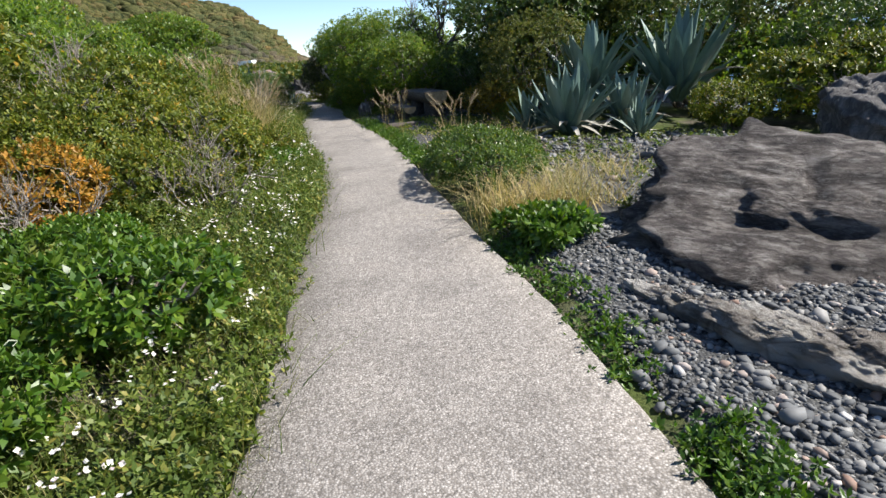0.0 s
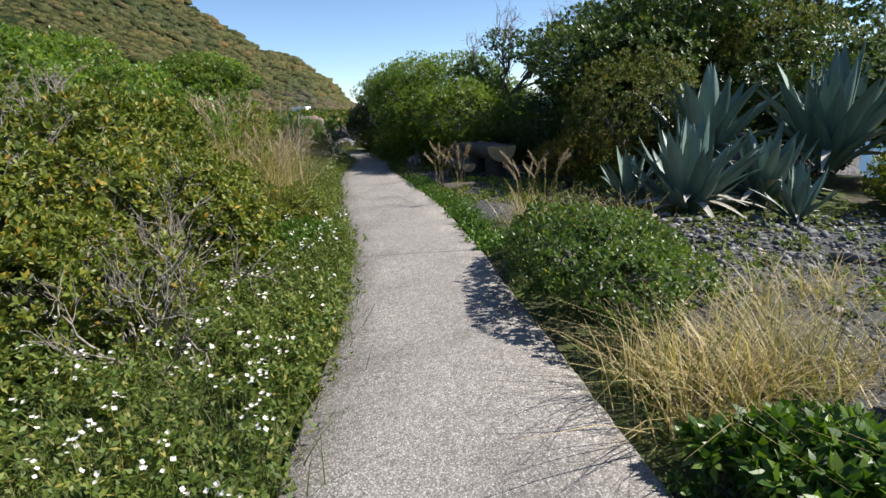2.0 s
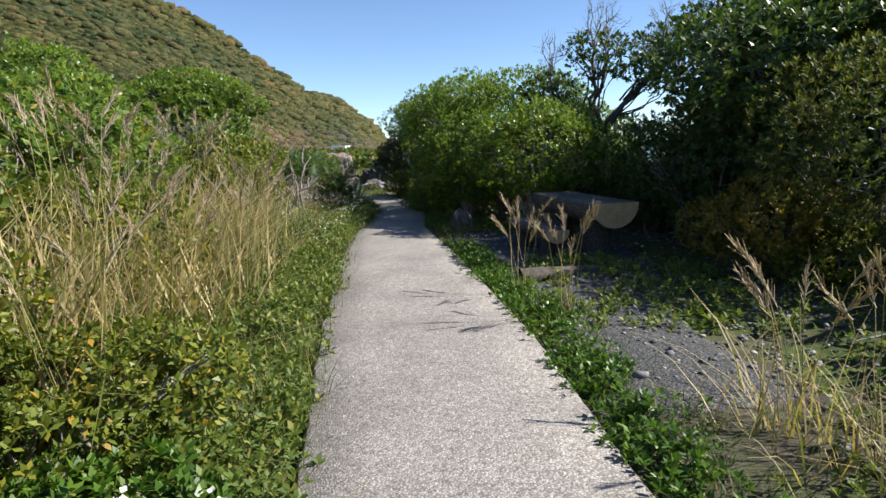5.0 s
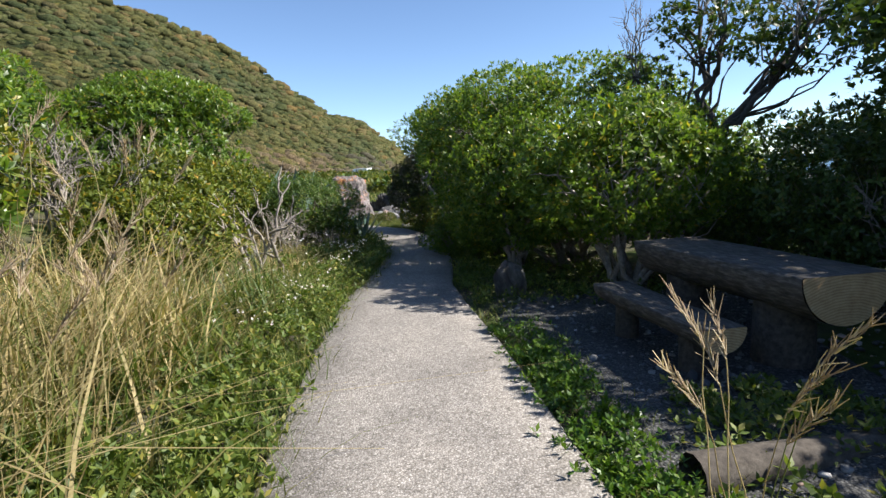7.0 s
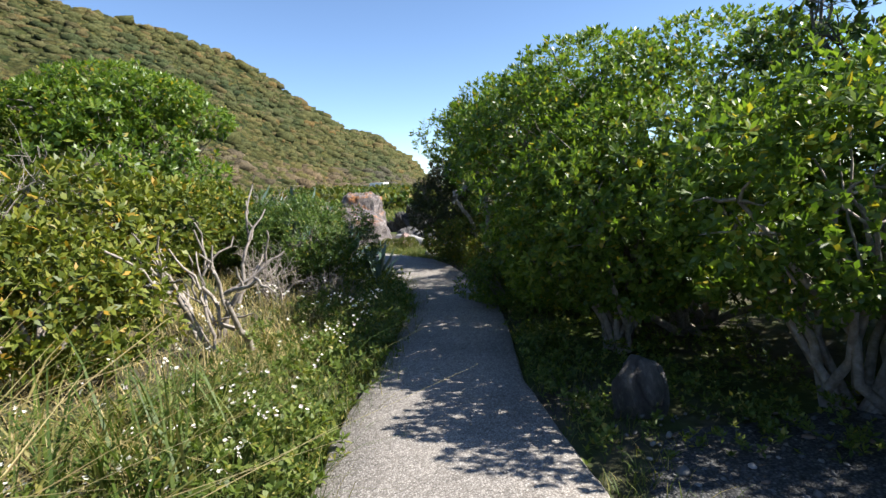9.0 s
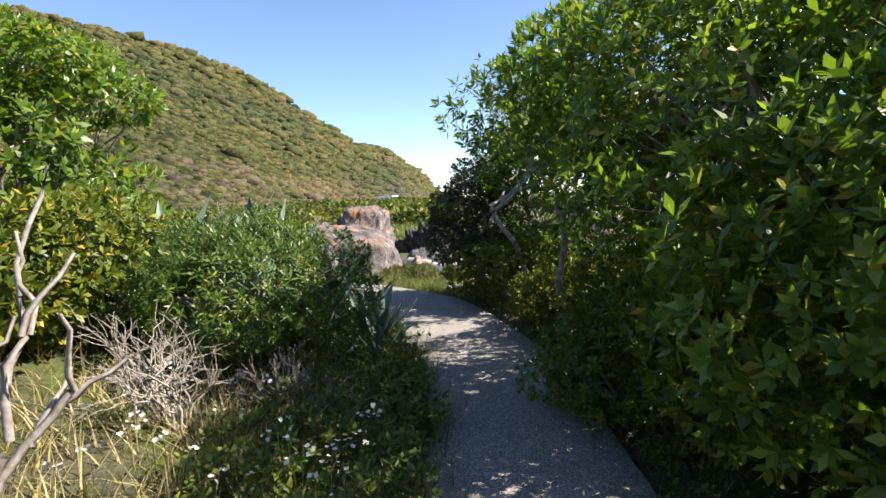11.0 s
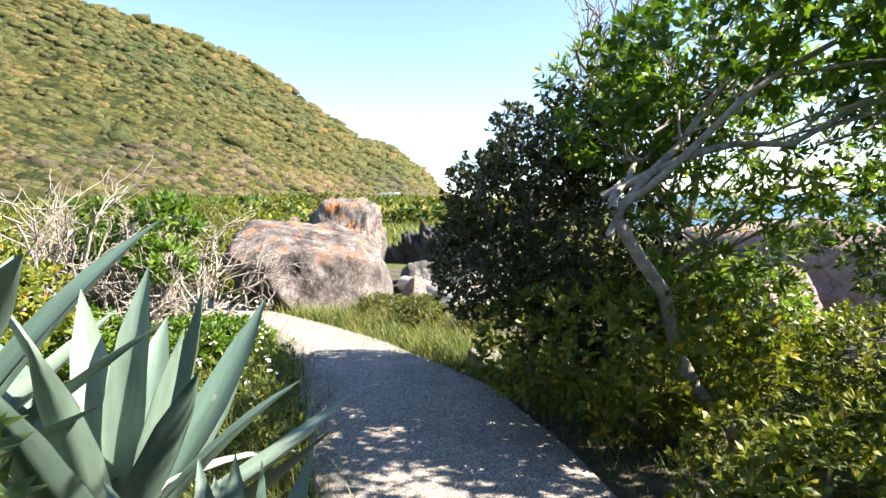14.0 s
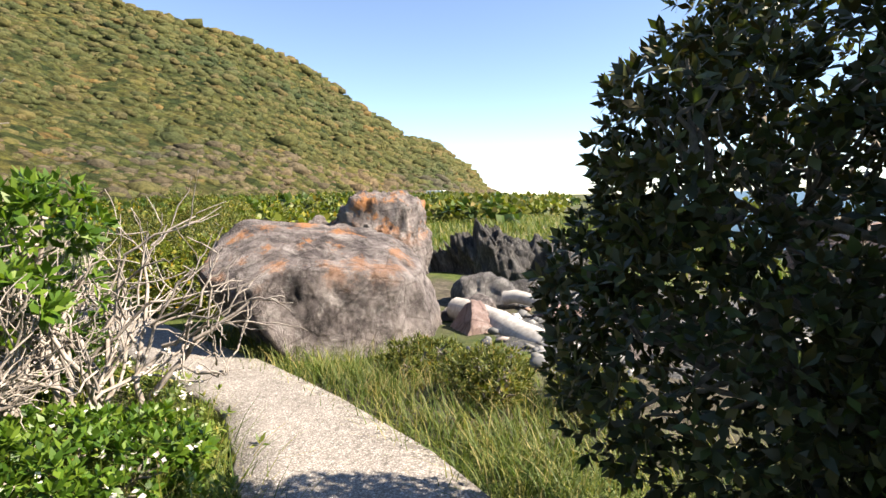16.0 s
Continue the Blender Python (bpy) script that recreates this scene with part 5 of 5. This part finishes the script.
patch("grass", "yellowish grass beside the path bend", "grass", np.r_[strip(LEFT, 22.4, 26, 0.0, 1.6, 260, 207, -1), strip(RIGHT, 23.2, 26.5, 0.25, 1.2, 130, 208, 1)], 20, 0.13, GRASS, 207, 0.004, 0.5, 0.7, 0.1)
patch("grass", "dry pale grass below the dead tree", "grass", strip(LEFT, 14.5, 20, 0.7, 3.6, 420, 211, -1), 16, 0.26, STRAW, 211, 0.005, 0.6, 0.8, 0.14)
patch("grass", "dry straw tufts among the pebbles", "grass", [(1.3, 5.6), (1.7, 5.3), (1.5, 6.1), (2.1, 6.4), (1.0, 5.5)], 110, 0.4, STRAW, 212, 0.005, 0.6, 0.9, 0.16)
patch("grass", "dry tussocks at the foot of the boulder", "grass", [(-6.5, 26.2), (-6.2, 26.5), (-6.75, 25.95), (-6.0, 26.1), (-5.7, 25.9)], 60, 0.22, STRAW, 209, 0.004, 0.5, 0.8, 0.13)
patch("grass", "green grass between the path and the shore rocks", "grass", strip(RIGHT, 24.0, 27.2, 0.04, 2.0, 420, 213, 1), 16, 0.2, GRASS, 213, 0.004, 0.5, 0.7, 0.1)
patch("grass", "sunlit pale meadow beyond the rocks", "grass", np.column_stack([np.random.default_rng(9).uniform(-16, 2, 1500), np.random.default_rng(10).uniform(33, 55, 1500)]), 12, 0.35, GRASS, 210, 0.02, 0.4, 0.6, 0.3)


def plumes(label, spots, height, seed):
    """Tall stalks that carry feathery seed heads."""
    r = np.random.default_rng(seed)
    for x, y in spots:
        top = thing("plume_grass", x, y, zg(x, y), label, "grass", "plume grasses")
        stalks, heads = [], []
        for i in range(7):
            a, h = r.uniform(0, 6.28), height * r.uniform(0.75, 1.1)
            e = np.array([math.cos(a) * 0.22 * h, math.sin(a) * 0.22 * h, h])
            s = limb((r.normal(0, 0.04), r.normal(0, 0.04), 0), e, 0.003, 0.0018, r, 0.05, 6, 0.03)
            stalks.append(s)
            d = np.array([math.cos(a) * 0.5, math.sin(a) * 0.5, 0.8])
            for j in range(26):
                u = j / 26
                p = e + d * 0.26 * u + np.array([0, 0, -0.05 * u * u])
                heads.append(limb(p, p + d * 0.07 + r.normal(0, 0.018, 3), 0.0034, 0.0012, r, 0.1, 3))
        v, t = tubes(stalks, 4)
        part("stalks", mesh_from("stalks", v, t, STRAW), top)
        v, t = tubes(heads, 3)
        part("seed_heads", mesh_from("seed_heads", v, t, PLUME), top, "feathery straw-coloured seed heads")


plumes("tall dry stalks with feathery seed heads", [(0.17, 9.64), (0.4, 9.4), (-1.1, 12.15), (-0.75, 11.4)], 0.72, 221)
plumes("tall dry stalks with feathery seed heads on the bank", [(-3.65, 9.8), (-4.2, 10.6), (-4.6, 11.6), (-4.5, 12.6), (-5.0, 13.3), (-4.9, 12.2), (-4.4, 13.6)], 1.45, 222)
plumes("tall dry stalks with feathery seed heads beside the path", [(-3.45, 11.4), (-3.6, 11.9), (-3.8, 12.4), (-3.95, 13.0), (-3.2, 9.6), (-3.35, 10.3), (-2.9, 8.9)], 1.1, 223)


def herbs(name, label, spots, mat, sprig, seed, height=0.25, size=1.0, per=7):
    """Leafy stems growing thickly, as one mass."""
    r = np.random.default_rng(seed)
    c = np.repeat(np.array(spots, float), per, 0)
    p = c + r.normal(0, 0.07, c.shape)
    z = ground_z(p[:, 0], p[:, 1]) + height * r.uniform(0.05, 1.0, len(p))
    axis = np.column_stack([r.normal(0, 0.4, (len(p), 2)), np.ones(len(p))])
    v, t = scattered(SPRIGS[sprig], np.column_stack([p, z]), axis, size * r.uniform(0.7, 1.3, len(p)), r)
    return tagged(new(name, mesh_from(name, v, t, mat)), label, "herbs", kind="stuff")


herbs("herbs", "lush green wild herbs beside the path", strip(LEFT, -1.5, 9, 0.0, 1.7, 1000, 231, -1), HERB, "herb", 231, 0.32, 0.52, 14)
herbs("herbs", "lush green wild herbs beside the path", strip(LEFT, 9, 22, 0.0, 1.1, 520, 232, -1), HERB, "herb", 232, 0.26, 0.66, 11)
herbs("herbs", "low green herbs along the seaward edge", strip(RIGHT, 8, 15.2, 0.02, 0.34, 260, 233, 1), BRIGHT, "herb", 233, 0.11, 0.55, 9)
herbs("herbs", "low green herbs along the gravel edge", np.r_[strip(RIGHT, 2.0, 4.3, 0.02, 0.28, 60, 234, 1), strip(RIGHT, 1.0, 1.6, 0.05, 0.3, 40, 235, 1), strip(RIGHT, -1.5, 0.6, 0.05, 0.3, 40, 239, 1)], BRIGHT, "herb", 234, 0.08, 0.5, 8)
herbs("herbs", "dark ground herbs under the bush", strip(RIGHT, 16, 22, 0.1, 2.2, 330, 236, 1), HERB, "herb", 236, 0.14, 0.55, 8)
herbs("herbs", "green herbs below the agaves", np.random.default_rng(4).uniform((1.2, 7.2), (5.5, 10.0), (80, 2)), HERB, "herb", 237, 0.12, 0.6, 6)
herbs("herbs", "dark green herbs below the shrubs", np.random.default_rng(6).uniform((0.9, 10.0), (4.2, 13.2), (130, 2)), HERB, "herb", 240, 0.16, 0.6, 7)
herbs("herbs", "dark green herbs beside the tall grass", np.random.default_rng(8).uniform((0.1, 7.8), (1.6, 10.2), (80, 2)), HERB, "herb", 241, 0.12, 0.55, 7)
herbs("herbs", "sparse dark herbs around the fallen log", np.random.default_rng(12).uniform((-1.0, 11.2), (0.9, 13.7), (170, 2)), HERB, "herb", 244, 0.10, 0.7, 6)
herbs("herbs", "sparse green herbs between rock and shrub", np.random.default_rng(13).uniform((1.0, 4.9), (4.2, 8.2), (80, 2)), HERB, "herb", 245, 0.10, 0.7, 6)
herbs("herbs", "wild herbs between the bank shrubs", strip(LEFT, 2.5, 9, 1.4, 3.6, 420, 246, -1), HERB, "herb", 246, 0.3, 0.75, 8)
herbs("herbs", "fresh herbs beside the path bend", strip(LEFT, 22.8, 25.7, 0.1, 1.6, 170, 238, -1), HERB, "herb", 238, 0.2, 0.6, 9)


def flowers(label, spots, seed, height):
    """Small four-petalled flowers on thin stems."""
    r = np.random.default_rng(seed)
    p = np.array(spots)
    base = ground_z(p[:, 0], p[:, 1])
    h = height * r.uniform(0.6, 1.15, len(p))
    tip = np.column_stack([p + r.normal(0, 0.04, p.shape), base + h])
    one = merged([((lambda v, t: (v @ turned(k * 1.571, 0.25).T, t))(*leaf_shape(0.0125, 0.011, 0.002))) for k in range(4)])
    k = 4
    places = np.repeat(tip, k, 0) + r.normal(0, 0.018, (len(tip) * k, 3))
    axis = r.normal(0, 0.45, (len(places), 3)) + np.array([0.1, -0.1, 1.0])
    v, t = scattered([one], places, axis, r.uniform(0.8, 1.3, len(places)), r)
    ob = tagged(new("wildflowers", mesh_from("wildflowers", v, t, PETAL)), label, "flowers", kind="stuff")
    st = [limb((q[0], q[1], b - 0.02), e, 0.0022, 0.0014, r, 0.08, 4) for q, b, e in zip(p, base, tip)]
    v, t = tubes(st, 3)
    part("stems", mesh_from("stems", v, t, HERB), ob)
    return ob


flowers("small white-pink wildflowers on thin stems", strip(LEFT, 0.8, 8.6, 0.0, 1.4, 190, 241, -1), 241, 0.46)
flowers("small white-pink wildflowers on thin stems", np.r_[strip(LEFT, 14.5, 19, 0.2, 1.6, 120, 242, -1), strip(LEFT, 23, 25.6, 0.2, 1.4, 60, 243, -1)], 242, 0.36)

# ---- far shrubland, forest, house ----
r = np.random.default_rng(77)


def far_growth(name, label, p, z, mat, size, seed, shoots=9, high=0.8, sprig="clump"):
    r = np.random.default_rng(seed)
    n = len(p)
    c = np.repeat(np.column_stack([p, z]), shoots, 0)
    d = r.normal(0, 1, (len(c), 3))
    d /= np.linalg.norm(d, axis=1, keepdims=True)
    d[:, 2] = np.abs(d[:, 2]) * high
    s = np.repeat(size * r.uniform(0.6, 1.3, n), shoots)
    v, t = scattered(SPRIGS[sprig], c + d * s[:, None], d + np.array([0, 0, 0.5]), s * r.uniform(0.5, 0.9, len(c)), r)
    return tagged(new(name, mesh_from(name, v, t, mat)), label, "trees", kind="stuff")


def belt(n, seed, ya, yb, side):
    r = np.random.default_rng(seed)
    y = r.uniform(ya, yb, n)
    x = -8 - 0.05 * (y - 30) - side * r.random(n) * (10 + 0.55 * y)
    return np.column_stack([x, y])


for n, seed, ya, yb, mat, size in ((420, 301, 52, 130, LIME, 1.0), (420, 302, 50, 150, OLIVE, 1.1), (160, 303, 48, 120, TOBIRA_DARK, 1.1), (160, 304, 34, 60, LIME, 0.7), (120, 305, 34, 60, OLIVE, 0.7), (200, 306, 120, 190, OLIVE, 0.9)):
    p = belt(n, seed, ya, yb, 1.0)
    if seed in (304, 305):
        p[:, 0] -= 5
    far_growth("far_shrubs", "low wind-cropped shrubs below the headland", p, ground_z(p[:, 0], p[:, 1]), mat, size, seed)
p = np.column_stack([r.uniform(-60, 10, 160), r.uniform(70, 130, 160)])
far_growth("far_shrubs", "dark shrub belt behind the meadow", p, ground_z(p[:, 0], p[:, 1]) * 0 - 0.9, OLIVE, 1.1, 307)

def box_mesh(name, a, b, mat, bevel=0.03):
    bm = bmesh.new()
    bmesh.ops.create_cube(bm, size=1)
    bmesh.ops.scale(bm, verts=bm.verts, vec=(b[0] - a[0], b[1] - a[1], b[2] - a[2]))
    bmesh.ops.translate(bm, verts=bm.verts, vec=((a[0] + b[0]) / 2, (a[1] + b[1]) / 2, (a[2] + b[2]) / 2))
    bmesh.ops.bevel(bm, geom=bm.edges[:], offset=bevel, segments=1, affect="EDGES")
    me = bpy.data.meshes.new(name)
    bm.to_mesh(me)
    bm.free()
    me.materials.append(mat)
    return me


house = thing("house", -62.5, 204, 1.2, "small white far-off house with a grey roof", "house")
part("wall", box_mesh("wall", (-3.5, -3, -1.5), (1.6, 3, 2.6), PLASTER), house)
part("roof", box_mesh("roof", (-8.0, -3.4, 1.5), (-3.2, 3.4, 1.9), SLATE), house)
part("wing", box_mesh("wing", (-8, -2.6, -1.5), (-3.5, 2.6, 1.5), PLASTER), house)
for wx in (-6.5, -2.6, -0.2):
    part("window", box_mesh("window", (wx, -3.04, 0.3), (wx + 0.9, -2.5, 1.0), GLASS_DARK), house)


# ---- pebbles ----
def gravel_sheet(label, x0, y0, x1, y1, mat, seed):
    """A thin bed of gravel that feathers out into the soil."""
    def fz(x, y):
        rim = np.minimum(np.minimum(x - x0, x1 - x), np.minimum(y - y0, y1 - y))
        wob = 0.25 * np.sin(x * 2.1 + seed) + 0.2 * np.sin(y * 1.7 + x + seed)
        inside = np.minimum(rim - 0.3 + wob, (x - edge_x(RIGHT, y) - 0.16) * 3)
        return ground_z(x, y) + np.clip(inside * 0.25, -0.06, 0.018)
    tagged(new("gravel_bed", grid_mesh("gravel_bed", np.arange(x0, x1, 0.12), np.arange(y0, y1, 0.12), fz, mat)), label, "gravel", kind="structure")


def grit_build(t, n, l, p):
    d = voronoi_tex(t, 62)
    c = ramp(t, [(0.0, (0.028, 0.028, 0.029)), (0.4, (0.065, 0.065, 0.065)), (0.8, (0.13, 0.127, 0.12)), (1.0, (0.25, 0.24, 0.225))], voronoi_tex(t, 62, "F1", "Color"))
    l.new(mixed(t, c, ramp(t, [(0.2, (1, 1, 1)), (0.65, (0.35, 0.35, 0.35))], d), 1.0, "MULTIPLY"), p.inputs["Base Color"])
    p.inputs["Roughness"].default_value = 0.85
    bumped(t, p, d, 0.8, -0.012)


GRIT = material("grey_grit", grit_build)
gravel_sheet("bed of grey grit and pebbles beside the path", 0.4, -3.0, 6.0, 7.4, GRIT, 1)
gravel_sheet("bed of grey grit below the agaves", 1.2, 6.4, 4.6, 8.6, GRIT, 2)
gravel_sheet("bed of grey grit around the log table", -2.6, 9.8, 0.7, 17.0, GRIT, 3)
gravel_sheet("bed of pale grit on the shore", -6.6, 26.6, 1.0, 32.0, GRIT, 4)

def pebble_shapes():
    out = []
    for s in range(5):
        r = np.random.default_rng(400 + s)
        bm = bmesh.new()
        bmesh.ops.create_icosphere(bm, subdivisions=1, radius=1)
        v = np.array([q.co[:] for q in bm.verts]) * (1, r.uniform(0.55, 0.9), r.uniform(0.3, 0.5))
        v += r.normal(0, 0.09, v.shape)
        out.append((v, np.array([[q.index for q in f.verts] for f in bm.faces])))
        bm.free()
    return out


PEBBLES = pebble_shapes()


def scatter_pebbles(name, label, p, size, seed):
    r = np.random.default_rng(seed)
    z = ground_z(p[:, 0], p[:, 1])
    s = size * np.exp(r.normal(0, 0.42, len(p)))
    axis = np.column_stack([r.normal(0, 0.22, (len(p), 2)), np.ones(len(p))])
    v, t = scattered(PEBBLES, np.column_stack([p, z + 0.014 + s * 0.22]), axis, s, r)
    return tagged(new(name, mesh_from(name, v, t, PEBBLE)), label, "pebbles", kind="stuff")


def spots_in(x0, y0, x1, y1, n, seed, gap=0.12):
    r = np.random.default_rng(seed)
    p = r.uniform((x0, y0), (x1, y1), (n, 2))
    return p[p[:, 0] > edge_x(RIGHT, p[:, 1]) + gap * r.uniform(0.5, 2.5, n)]


scatter_pebbles("pebbles", "grey rounded beach pebbles beside the path", spots_in(0.75, -0.3, 3.7, 4.8, 17000, 411), 0.0185, 411)
scatter_pebbles("pebbles", "grey rounded beach pebbles around the agaves", spots_in(0.2, 7.2, 5.0, 9.6, 1300, 412, 0.6), 0.035, 412)
scatter_pebbles("pebbles", "grey gravel around the log table", spots_in(-2.3, 10.2, 1.6, 16.6, 3200, 413, 0.3), 0.018, 413)
scatter_pebbles("pebbles", "pale shore pebbles below the boulder", spots_in(-6.5, 26.5, -1.0, 31.0, 1200, 414, 0.5), 0.05, 414)
scatter_pebbles("pebbles", "grey pebbles between the rock and the agaves", spots_in(1.3, 5.2, 5.0, 8.6, 1500, 415), 0.028, 415)
bed = tagged(new("gravel"), "bed of grey beach pebbles beside the footpath", "gravel", kind="structure")
r = np.random.default_rng(420)
loose = [mesh_from("pebble", v * 0.027, t, PEBBLE) for v, t in PEBBLES]
for x, y in spots_in(0.85, 0.3, 2.3, 2.9, 330, 421)[:300]:
    ob = part("pebble", loose[r.integers(5)], bed)
    s = float(np.exp(r.normal(0, 0.35)))
    ob.matrix_local = pose(x, y, zg(x, y) + 0.018 + 0.012 * s, r.uniform(-14, 14), r.uniform(-14, 14), r.uniform(0, 360)) @ Matrix.Diagonal((s, s, s, 1))
